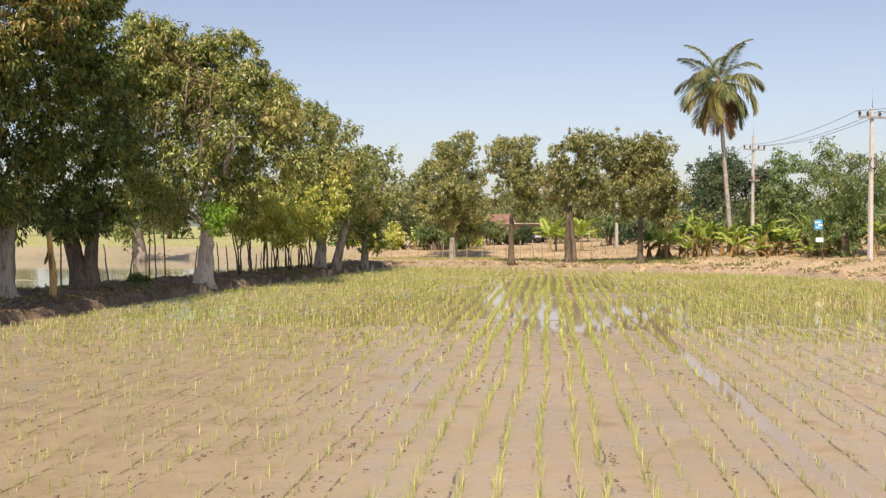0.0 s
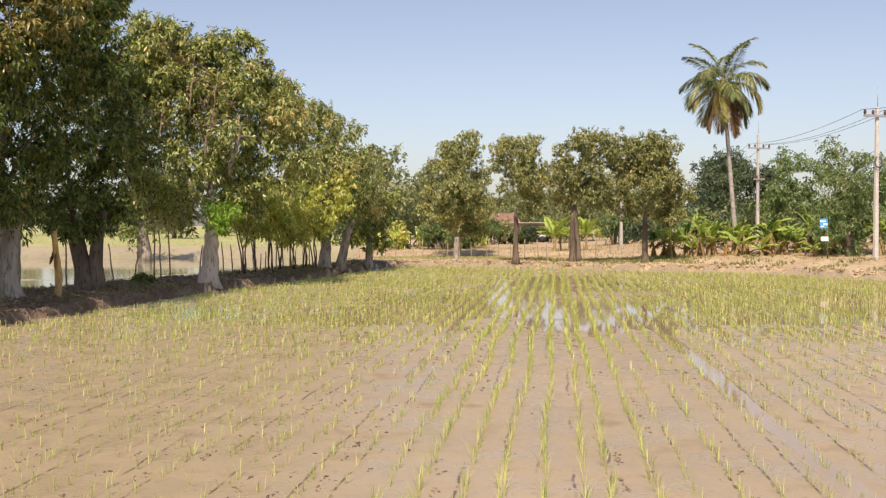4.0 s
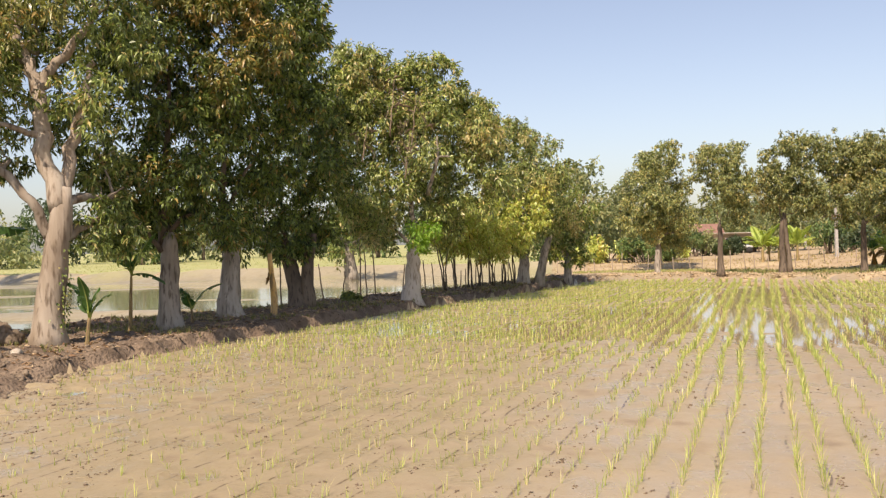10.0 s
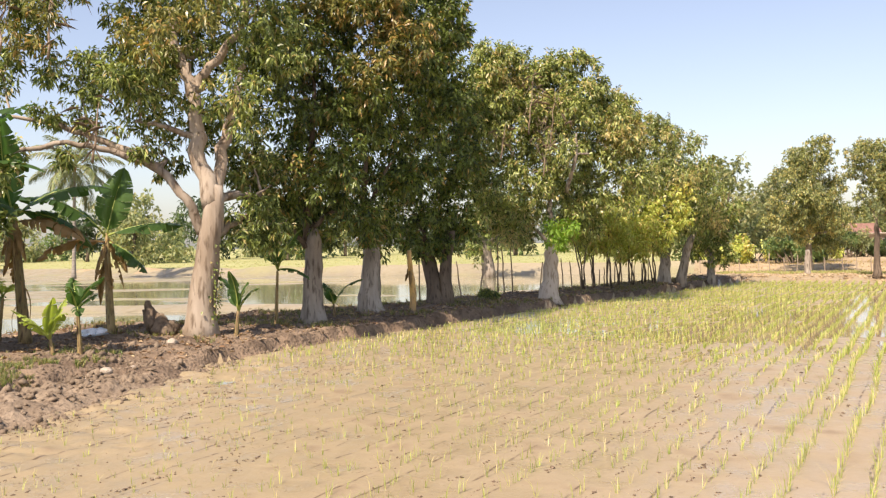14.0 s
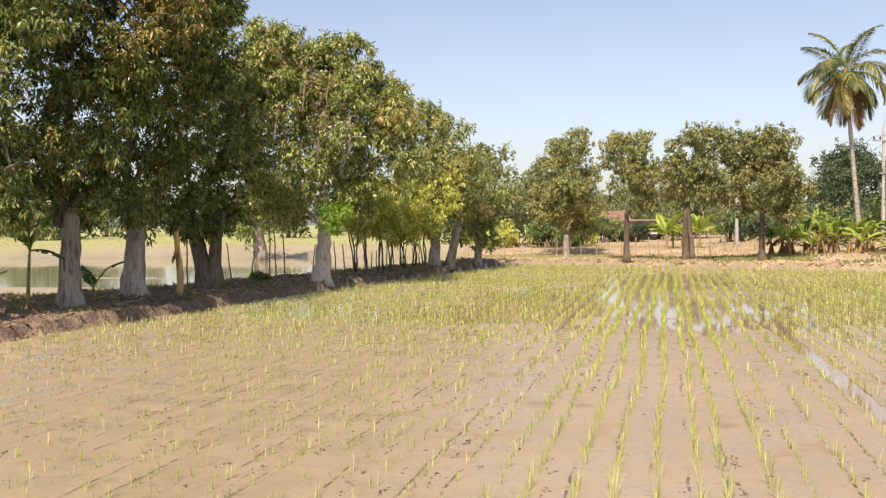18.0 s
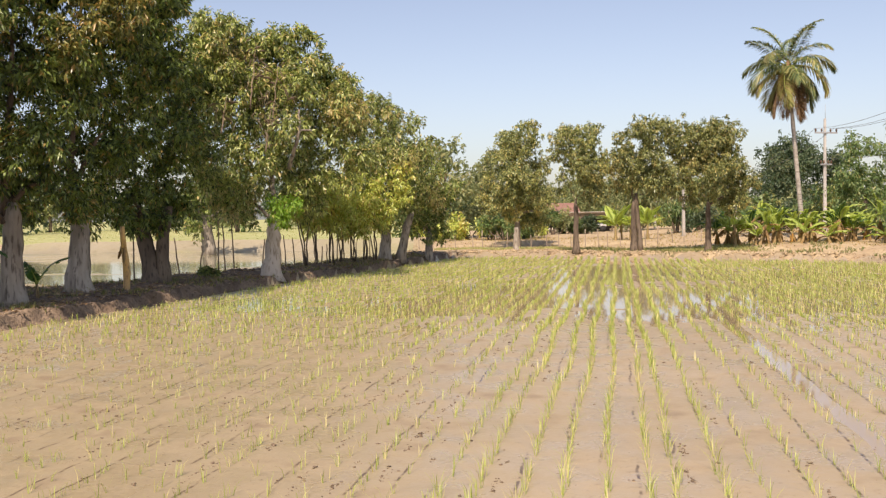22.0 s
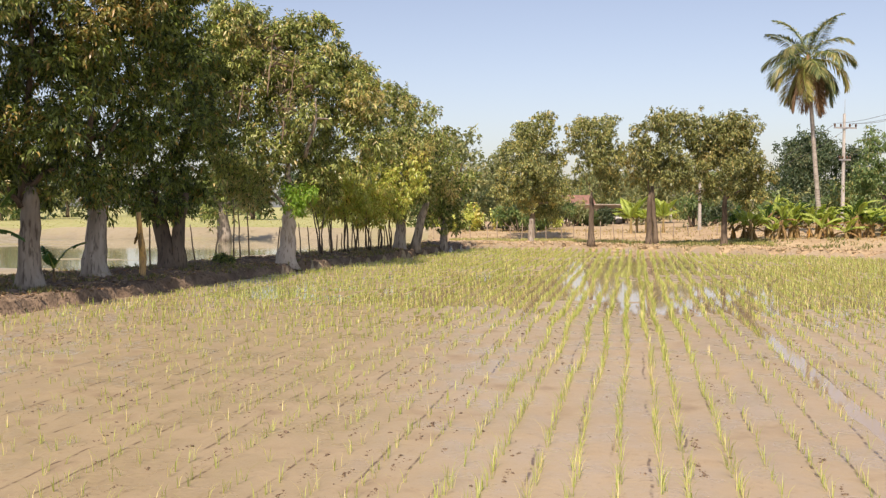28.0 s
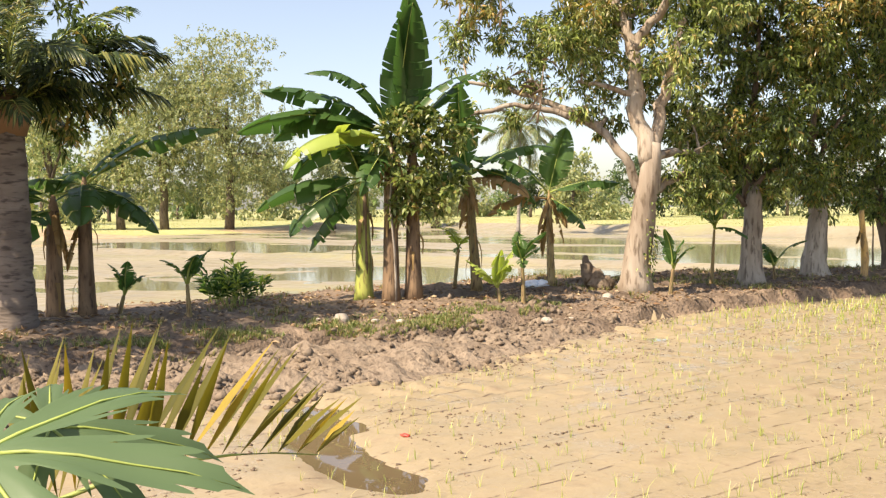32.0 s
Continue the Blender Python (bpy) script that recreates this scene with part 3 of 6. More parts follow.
def crown_leaves(blobs, per_m2=9.0, leaves=9, size=0.2, slim=0.28, gap=0.35, hang=0.55):
    """Rosettes of leaves over lumpy masses of foliage (x, y, z, r), with gaps, some inside."""
    bases, ways, sizes, faces = [], [], [], []
    fine = []
    for bx, by, bz, r in blobs:
        for d in ball(13):
            k = r * rng.uniform(0.6, 1.05)
            fine.append((bx + d[0] * k, by + d[1] * k, bz + d[2] * k * 0.9, r * rng.choice([0.18, 0.25, 0.32, 0.36])))
        fine.append((bx, by, bz, r * 0.5))
    for bx, by, bz, r in fine:
        n = max(2, int(per_m2 * 4 * np.pi * r * r))
        d = ball(n)
        lump = 1 + 0.22 * np.sin(d[:, 0] * 5 + bx * 3) * np.sin(d[:, 1] * 6 + by * 2) + 0.16 * np.sin(d[:, 2] * 9 + bz + d[:, 0] * 7)
        rad = r * lump * np.where(rng.random(n) < 0.72, rng.uniform(0.78, 1.12, n), rng.uniform(0.3, 0.8, n))
        keep = (np.sin(d[:, 0] * 9 + bz) + np.sin(d[:, 1] * 8 + bx) + np.sin(d[:, 2] * 7 + by)) > -1.9 + gap
        d, rad = d[keep], rad[keep]
        c = np.array([bx, by, bz]) + d * rad[:, None] * np.array([1, 1, 0.92])
        m = len(c)
        w = unit(ball(m * leaves).reshape(m, leaves, 3) * 0.9 + d[:, None] * 0.45 - np.array([0, 0, hang]))
        faces.append((d[:, None] * 0.9 + np.array([0, 0, 0.6]) + ball(m * leaves).reshape(m, leaves, 3) * 0.65).reshape(-1, 3))
        bases.append((c[:, None] + w * size * 0.15 + rng.normal(0, size * 0.25, (m, leaves, 3))).reshape(-1, 3))
        ways.append(w.reshape(-1, 3))
        sizes.append(rng.uniform(0.65, 1.2, m * leaves) * size)
    b, w, s = np.concatenate(bases), np.concatenate(ways), np.concatenate(sizes)
    return b, w, s, s * slim * rng.uniform(0.8, 1.3, len(s)), np.concatenate(faces)


def trunk_points(x0, top, lean=(0, 0), wob=0.04, n=8):
    t = np.linspace(0, 1, n)
    p = np.stack([x0[0] + lean[0] * t ** 1.3, x0[1] + lean[1] * t ** 1.3, x0[2] + (top - x0[2]) * t], 1)
    p[1:-1, :2] += rng.normal(0, wob, (n - 2, 2))
    return p


def tree(x, y, label, blobs, leaf="mango", bark="bark", girth=0.2, fork=2.0, lean=(0.0, 0.0), size=0.152, per_m2=9.0, leaves=11, slim=0.32, limbs=(), limb_bark=None,
         group="trees on the bund", name="mango_tree", extra=(), second=None, gap=0.35, twigs=3, base_z=None, hang=0.55):
    """A tree: flared trunk, a branch to each mass of foliage with twigs, a crown of single leaves. blobs are in world metres."""
    z = ground_z(x, y) if base_z is None else base_z
    ob = thing(name, x, y, z - 0.04, label, "tree", group)
    loc = [(bx - x, by - y, bz - z, r) for bx, by, bz, r in blobs]
    n = 9
    pts = trunk_points((0, 0, -0.15), fork, lean, girth * 0.07, n)
    t = np.linspace(0, 1, n)
    rad = girth * (1.0 - 0.28 * t + 0.75 * np.exp(-t * 9))
    rad[-1] *= 0.6 if limbs else 0.35
    rad[-2] *= 0.95
    part("trunk", tube(pts, rad, 14, bark, "trunk", 0.07), ob)
    top = pts[-1]
    limb_bark = limb_bark or bark
    nodes = [(pts[k], rad[k] * 0.8) for k in (5, 6, 7, 8)]
    for g, *pl in limbs:
        q = np.array(pl) - [x, y, z]
        u = np.linspace(0, len(q) - 1, 4 * len(q))
        q = np.stack([np.interp(u, np.arange(len(q)), q[:, c]) for c in range(3)], 1)
        q[1:-1] += rng.normal(0, g * 0.25, q[1:-1].shape)
        part("branch", tube(q, np.linspace(g, g * 0.35, len(q)), 9, limb_bark, "branch", 0.08), ob, "bare pale branch")
        nodes += [(q[k], g * (1 - 0.65 * k / len(q))) for k in range(3, len(q))]
    for bx, by, bz, r in sorted(loc, key=lambda v: math.hypot(v[0] - top[0], v[1] - top[1]) + abs(v[2] - top[2])):
        end = np.array([bx, by, bz + 0.2 * r])
        start, g = min(nodes, key=lambda v: np.linalg.norm(v[0] - end) + max(0.0, 2.0 * (v[0][2] - end[2])) + (0.3 if v[0][2] > end[2] - 0.2 else 0.0))
        g = min(g * 0.75, girth * 0.6)
        span = np.linalg.norm(end - start)
        q = bend(start, end, 0.10 * span, 0.035 * span, 8)
        nodes += [(q[k], g * (1 - 0.7 * k / 8)) for k in (3, 4, 5, 6, 7)]
        br = part("branch", tube(q, np.linspace(g, g * 0.25, 8), 8, limb_bark, "branch", 0.06), ob)
        for _ in range(twigs):
            d = ball(1)[0]
            d[2] = abs(d[2]) * 0.6 + 0.1
            s = q[rng.integers(4, 8)]
            part("twig", tube(bend(s, s + d * r * 0.95, 0.05 * r, 0.05 * r, 5), np.linspace(g * 0.32, g * 0.08, 5), 5, limb_bark, "twig"), br)
    b, w, s, wd, fc = crown_leaves(loc, per_m2 * 1.6, leaves, size, slim, gap, hang)
    part("crown", leaf_mesh("crown", b, w, s, wd, leaf, face=fc), ob)
    for mat, bl in extra:
        b, w, s, wd, fc = crown_leaves([(bx - x, by - y, bz - z, r) for bx, by, bz, r in bl], per_m2 * 1.1, leaves, size, slim, gap, hang)
        part("shoot", leaf_mesh("shoot", b, w, s, wd, mat, face=fc), ob, {"mango_bright": "fresh light green leaves", "mango_gold": "golden brown older leaves"}.get(mat, "paler yellowish leaves"))
    if second:
        pts2 = trunk_points((second[0], second[1], -0.1), fork * 1.1, (second[2], second[3]), girth * 0.1, 7)
        part("trunk", tube(pts2, girth * 0.8 * (1 - 0.3 * np.linspace(0, 1, 7) + 0.5 * np.exp(-np.linspace(0, 1, 7) * 8)), 12, bark, "trunk", 0.06), ob)
    return ob


def far_tree(x, y, h, w, leaf="far_leaf", low=0.25, size=0.45, label="leafy tree in the distance", density=1.0, gap=0.25, name="tree", trunk=0.16, base_z=None, bark="bark_dark", n_blobs=9, group="distant trees"):
    """A whole tree of height h and width w with an uneven crown, for the middle distance and beyond."""
    z = ground_z(x, y) if base_z is None else base_z
    ob = thing(name, x, y, z - 0.05, label, "tree", group)
    part("trunk", tube(trunk_points((0, 0, -0.1), h * 0.62, (rng.normal(0, 0.03) * h, rng.normal(0, 0.03) * h), 0.01 * h, 7), trunk * np.linspace(1.25, 0.4, 7), 8, bark, "trunk", 0.06), ob)
    bl = []
    for i in range(n_blobs):
        a, u = rng.uniform(0, 6.28), rng.uniform(low, 0.86)
        bulge = math.sin(min(1.0, (u - low) / (1 - low) + 0.35) * math.pi * 0.8)
        rr = w * 0.5 * bulge * rng.uniform(0.2, 0.75)
        r = w * rng.uniform(0.17, 0.27)
        bl.append((rr * math.cos(a), rr * math.sin(a), h * u, r))
    bl.append((rng.normal(0, 0.06) * w, 0, h * 0.84, h * 0.14))
    for bx, by, bz, r in bl[:5]:
        part("branch", tube(bend((0, 0, h * 0.35), (bx, by, bz), 0.1 * r, 0.05 * r, 5), trunk * np.linspace(0.5, 0.12, 5), 6, bark, "branch"), ob)
    b, w_, s, wd, fc = crown_leaves(bl, 1.1 * density / size ** 2 * 0.2, 7, size, 0.45, gap, 0.3)
    part("crown", leaf_mesh("crown", b, w_, s, wd, leaf, face=fc), ob)
    return ob


def banana_leaf(length, width, rise, arc, tears=6, material="banana", flop=0.75):
    """A paddle leaf in its own frame: it starts at the origin, goes along +x, rises and bends over; the blade is torn into strips. Returns meshes of blade and rib."""
    n = 22
    t = np.linspace(0, 1, n)
    ang = rise - arc * t ** 1.4
    step = length / (n - 1)
    p = np.zeros((n, 3))
    p[1:, 0], p[1:, 2] = np.cumsum(np.cos(ang[:-1]) * step), np.cumsum(np.sin(ang[:-1]) * step)
    p[:, 1] = 0.03 * length * np.sin(t * 3 + rng.uniform(0, 6)) * t
    half = width * 0.5 * np.clip(np.sin(np.clip((t - 0.12) / 0.88, 0, 1) ** 0.72 * np.pi), 0, 1) ** 0.6
    nrm = np.stack([-np.sin(ang), 0 * ang, np.cos(ang)], 1)
    verts, faces = [], []
    for side in (1, -1):
        cut = set(rng.choice(np.arange(4, n - 3), size=min(tears, n - 7), replace=False).tolist())
        sag, drop = rng.uniform(0.5, 1.0) * flop, 0.0
        for i in range(n - 1):
            if half[i] < 0.004 and half[i + 1] < 0.004:
                continue
            if i in cut:
                sag = rng.uniform(0.2, 1.7) * flop
            k = len(verts)
            shift = 0.05 * width * rng.uniform(0.2, 1) if i in cut else 0.0
            for j in (i, i + 1):
                along = np.array([math.cos(ang[j]), 0, math.sin(ang[j])])
                out = np.array([0, side, 0.0])
                f1, f2 = sag * 0.55 * (1 - 0.6 * math.sin(max(0.0, ang[j]))), sag * 1.35 * (1 - 0.6 * math.sin(max(0.0, ang[j])))
                e1 = p[j] + half[j] * 0.55 * (out * math.cos(f1) - nrm[j] * math.sin(f1 - 0.25))
                e2 = p[j] + half[j] * (out * (0.55 * math.cos(f1) + 0.45 * math.cos(f2)) - nrm[j] * (0.55 * math.sin(f1 - 0.25) + 0.45 * math.sin(f2))) + along * (0.10 * half[j])
                if j == i:
                    e2 = e2 + along * shift
                verts += [p[j], e1, e2]
            faces += [(k, k + 3, k + 4, k + 1), (k + 1, k + 4, k + 5, k + 2)]
    v = np.array(verts)
    key = np.round(v, 5)
    uniq, inv = np.unique(key, axis=0, return_inverse=True)
    blade = mesh_of("blade", uniq, inv.reshape(-1)[np.array(faces)], material, True)
    rib = tube((p - nrm * 0.006)[::3], (0.022 * (1.1 - t))[::3], 4, "rib" if material != "banana_dry" else material, "midrib")
    return blade, rib


def banana(x, y, h, label, leaves, stem="banana_stem", girth=0.11, lean=(0.0, 0.0), group="banana plants on the bund", base_z=None, hanging=0):
    """A banana plant: sheathed stem, torn leaves (yaw, length, width, rise, arc, kind) and dry leaves that hang."""
    z = ground_z(x, y) if base_z is None else base_z
    ob = thing("banana_plant", x, y, z - 0.03, label, "banana plant", group)
    t = np.linspace(0, 1, 9)
    pts = np.stack([lean[0] * t, lean[1] * t, -0.1 + (h + 0.1) * t], 1)
    part("stem", tube(pts, girth * (1.15 - 0.55 * t + 0.25 * np.exp(-t * 10)) * np.where(t > 0.95, 0.35, 1.0), 12, stem, "stem", 0.05), ob)
    for i in range(3):
        a = rng.uniform(0, 6.28)
        q = pts[2:8] + np.stack([np.cos(a + 0 * t[2:8]), np.sin(a + 0 * t[2:8]), 0 * t[2:8]], 1) * girth * 0.55
        part("leaf_sheath", tube(q, girth * 0.5 * np.linspace(1, 0.5, 6), 7, stem if i else "banana_stem_old", "leaf_sheath", 0.1), ob)
    if girth > 0.1:
        for i in range(5):
            a, u = rng.uniform(0, 6.28), rng.uniform(0.25, 0.85)
            c_, s_ = math.cos(a), math.sin(a)
            r0, ln_ = girth * (1.15 - 0.5 * u), rng.uniform(0.25, 0.6)
            tt = np.linspace(0, 1, 5)
            q = np.stack([lean[0] * u + c_ * (r0 + 0.10 * np.sin(tt * 2.2)), lean[1] * u + s_ * (r0 + 0.10 * np.sin(tt * 2.2)), h * u - ln_ * tt + 0.08 * np.sin(tt * 3)], 1)
            e_ = np.array([-s_, c_, 0.0]) * rng.uniform(0.02, 0.05)
            wv_ = e_[None] * (1 - 0.6 * tt[:, None])
            part("dry_sheath", mesh_of("dry_sheath", np.concatenate([q - wv_, q + wv_]), [(j, j + 1, j + 6, j + 5) for j in range(4)], "banana_dry", True), ob, "brown peeling strip of sheath")
    for yaw, length, width, rise, arc, kind in leaves:
        lf = new("leaf")
        blade, rib = banana_leaf(length, width, radians(rise), radians(arc), rng.integers(6, 12), kind)
        lf.parent = ob
        lf.matrix_basis = pose(lean[0], lean[1], h - rng.uniform(0.0, 0.12) * h, rng.uniform(-15, 15), 0, yaw)
        part("blade", blade, lf, "dry brown leaf blade" if kind == "banana_dry" else "")
        part("midrib", rib, lf)
    for i in range(hanging):
        lf = new("dead_leaf")
        blade, rib = banana_leaf(rng.uniform(0.7, 1.2), 0.22, radians(-62), radians(25), 8, "banana_dry", 0.7)
        lf.parent = ob
        lf.matrix_basis = pose(lean[0] * 0.8, lean[1] * 0.8, h * rng.uniform(0.72, 0.95), 0, 0, rng.uniform(0, 360))
        part("blade", blade, lf, "brown withered leaf hanging down")
        part("midrib", rib, lf)
    return ob


def auto_leaves(n, length, width, dry=0, kind="banana"):
    out = []
    for i in range(n):
        rise = rng.uniform(25, 80)
        out.append((i * 137.5 + rng.uniform(-20, 20), length * rng.uniform(0.75, 1.1), width * rng.uniform(0.85, 1.1), rise, rng.uniform(50, 100) * (1.1 - rise / 160), kind))
    for i in range(dry):
        out.append((rng.uniform(0, 360), length * 0.8, width * 0.7, rng.uniform(-10, 20), rng.uniform(60, 80), "banana_dry"))
    return out


def sucker_leaves(n, length, width, kind="banana", bend_more=1.0):
    out = []
    for i in range(n):
        rise = rng.uniform(48, 88)
        out.append((i * 137.5 + rng.uniform(-30, 30), length * rng.uniform(0.6, 1.15), width * rng.uniform(0.8, 1.15), rise, rng.uniform(25, 75) * bend_more, kind))
    return out


def frond(length, rise, arc, leaflet=0.55, n=46, material="palm", width=0.035, droop=0.5, spread=1.0, lift=0.0):
    """A feather leaf along +x: the rib, and pointed leaflets on both sides."""
    m = 16
    t = np.linspace(0, 1, m)
    ang = rise - arc * t ** 1.3
    p = np.zeros((m, 3))
    st = length / (m - 1)
    p[1:, 0], p[1:, 2] = np.cumsum(np.cos(ang[:-1]) * st), np.cumsum(np.sin(ang[:-1]) * st)
    rib = tube(p, 0.030 * length / 3 * (1.08 - t), 6, "rib" if material != "palm_dead" else "palm_dead", "rachis")
    u = np.linspace(0.16, 0.995, n)
    base = np.stack([np.interp(u, t, p[:, 0]), 0 * u, np.interp(u, t, p[:, 2])], 1)
    a = np.interp(u, t, ang)
    bases, ways, ls = [], [], []
    for side in (1, -1):
        fwd = np.stack([np.cos(a), 0 * a, np.sin(a)], 1)
        up = np.stack([-np.sin(a), 0 * a, np.cos(a)], 1)
        k = (0.35 + 0.75 * u ** 1.5)[:, None]
        w = fwd * k + np.array([0, side * spread, 0]) * (1.05 - 0.55 * u)[:, None] + up * (lift + rng.uniform(-0.1, 0.35, (n, 1))) + rng.normal(0, 0.06, (n, 3))
        bases.append(base)
        ways.append(unit(w))
        ls.append(leaflet * np.sin(np.clip(u * 0.86 + 0.10, 0, 1) * np.pi) ** 0.55 * rng.uniform(0.85, 1.08, n))
    b, w, l = np.concatenate(bases), np.concatenate(ways), np.concatenate(ls)
    side = unit(np.cross(w, [0, 0, 1.0]))
    up = np.cross(side, w)
    L = l[:, None]
    W = width
    m1 = b + w * L * 0.45 - np.array([0, 0, 1.0]) * L * droop * 0.12
    tip = b + w * L * 0.96 - np.array([0, 0, 1.0]) * L * droop * 0.62
    v = np.stack([b, m1 + side * W * 0.5, m1 - side * W * 0.5, tip, m1 + up * W * 0.4], 1).reshape(-1, 3)
    kk = np.arange(len(b))[:, None] * 5
    f = np.concatenate([kk + [0, 1, 4], kk + [0, 4, 2], kk + [1, 3, 4], kk + [4, 3, 2]], 1).reshape(-1, 3)
    return mesh_of("leaf_blade", v, f, material), rib


def coconut_palm(x, y, h, label, fronds, lean=(0, 0), girth=0.15, base_z=None, nuts=0, name="coconut_palm", bark="palm_bark", flare=0.5):
    z = ground_z(x, y) if base_z is None else base_z
    ob = thing(name, x, y, z - 0.05, label, "palm tree")
    n = 26
    t = np.linspace(0, 1, n)
    pts = np.stack([lean[0] * t ** 0.9, lean[1] * t ** 0.9, -0.1 + (h + 0.1) * t], 1)
    rad = girth * (1 - 0.3 * t + flare * np.exp(-t * 12)) * (1 + 0.05 * np.sin(np.arange(n) * 2.4))
    part("trunk", tube(pts, rad, 12, bark, "trunk", 0.05), ob)
    top = pts[-1]
    part("crown_heart", tube([top - [0, 0, 0.4], top, top + [0, 0, 0.35]], [girth * 0.8, girth * 1.3, girth * 0.3], 10, "palm_dead", "crown_heart", 0.15), ob, "brown fibrous crown heart")
    for yaw, length, rise, arc, mat in fronds:
        fr = new("frond")
        lv, rib = frond(length, radians(rise), radians(arc), 0.27 * length, 64, mat, 0.02 * length, 0.95 if rise < 50 else 0.6)
        fr.parent = ob
        fr.matrix_basis = pose(top[0], top[1], top[2], rng.uniform(-25, 25), 0, yaw)
        part("leaf_blade", lv, fr, "dead brown leaflets" if mat == "palm_dead" else "yellowing leaflets" if mat == "palm_old" else "")
        part("rachis", rib, fr)
    for i in range(nuts):
        a = rng.uniform(0, 6.28)
        bm = bmesh.new()
        bmesh.ops.create_icosphere(bm, subdivisions=2, radius=0.13)
        bmesh.ops.scale(bm, vec=(1, 1, 1.2), verts=bm.verts)
        c = part("coconut", from_bm("coconut", bm, "banana_stem_green"), ob)
        c.matrix_basis = pose(top[0] + 0.3 * math.cos(a), top[1] + 0.3 * math.sin(a), top[2] - 0.25 - 0.1 * rng.random())
    return ob


def tufts(name, x, y, h, material, label, category, blades=5, width=0.012, lean=0.35, kind="stuff", z=None):
    """Small tufts of bent blades at the points x, y; one joined mesh."""
    n = len(x)
    zz = land(x, y)[0] if z is None else z
    base = np.repeat(np.stack([x, y, zz], 1), blades, 0)
    m = len(base)
    hh = np.repeat(np.broadcast_to(h, n), blades) * rng.uniform(0.55, 1.15, m)
    a = rng.uniform(0, 2 * np.pi, m)
    d = np.stack([np.cos(a), np.sin(a), 0 * a], 1)
    l = rng.uniform(0.05, 1, m) * lean
    base = base + d * rng.uniform(0, 0.02, m)[:, None] - [0, 0, 0.01]
    s = np.stack([-np.sin(a), np.cos(a), 0 * a], 1) * (np.repeat(np.broadcast_to(width, n), blades) * 0.5)[:, None]
    mid = base + d * (l * hh * 0.35)[:, None] + np.array([0, 0, 1]) * (hh * 0.6)[:, None]
    tip = base + d * (l * hh * 1.2)[:, None] + np.array([0, 0, 1]) * hh[:, None]
    v = np.stack([base - s, base + s, mid + s * 0.8, mid - s * 0.8, tip], 1).reshape(-1, 3)
    k = np.arange(m)[:, None] * 5
    f = np.concatenate([k + [0, 1, 2], k + [0, 2, 3], k + [3, 2, 4]], 1).reshape(-1, 3)
    return tagged(new(name, mesh_of(name, v, f, material)), label, category, kind=kind)


def lumps(name, x, y, r, material, label, category, sink=0.35, flat=0.7):
    """Uneven clods at points x, y with radius r; one joined mesh."""
    bv = np.array([(1, 0, 0), (0, 1, 0), (-1, 0, 0), (0, -1, 0), (0.1, 0.05, 1), (0, 0, -1)], float)
    bf = np.array([(0, 1, 4), (1, 2, 4), (2, 3, 4), (3, 0, 4), (1, 0, 5), (2, 1, 5), (3, 2, 5), (0, 3, 5)])
    n, k = len(x), len(bv)
    sc = rng.uniform(0.6, 1.35, (n, 1, 3)) * np.array([1, 1, flat])
    v = (bv[None] + rng.uniform(-0.45, 0.45, (n, k, 3))) * sc * r[:, None, None]
    c = np.stack([x, y, land(x, y)[0] + r * flat * (1 - 2 * sink) * 0.7], 1)
    v = (v + c[:, None]).reshape(-1, 3)
    f = (bf[None] + (np.arange(n) * k)[:, None, None]).reshape(-1, 3)
    return tagged(new(name, mesh_of(name, v, f, material)), label, category, kind="stuff")

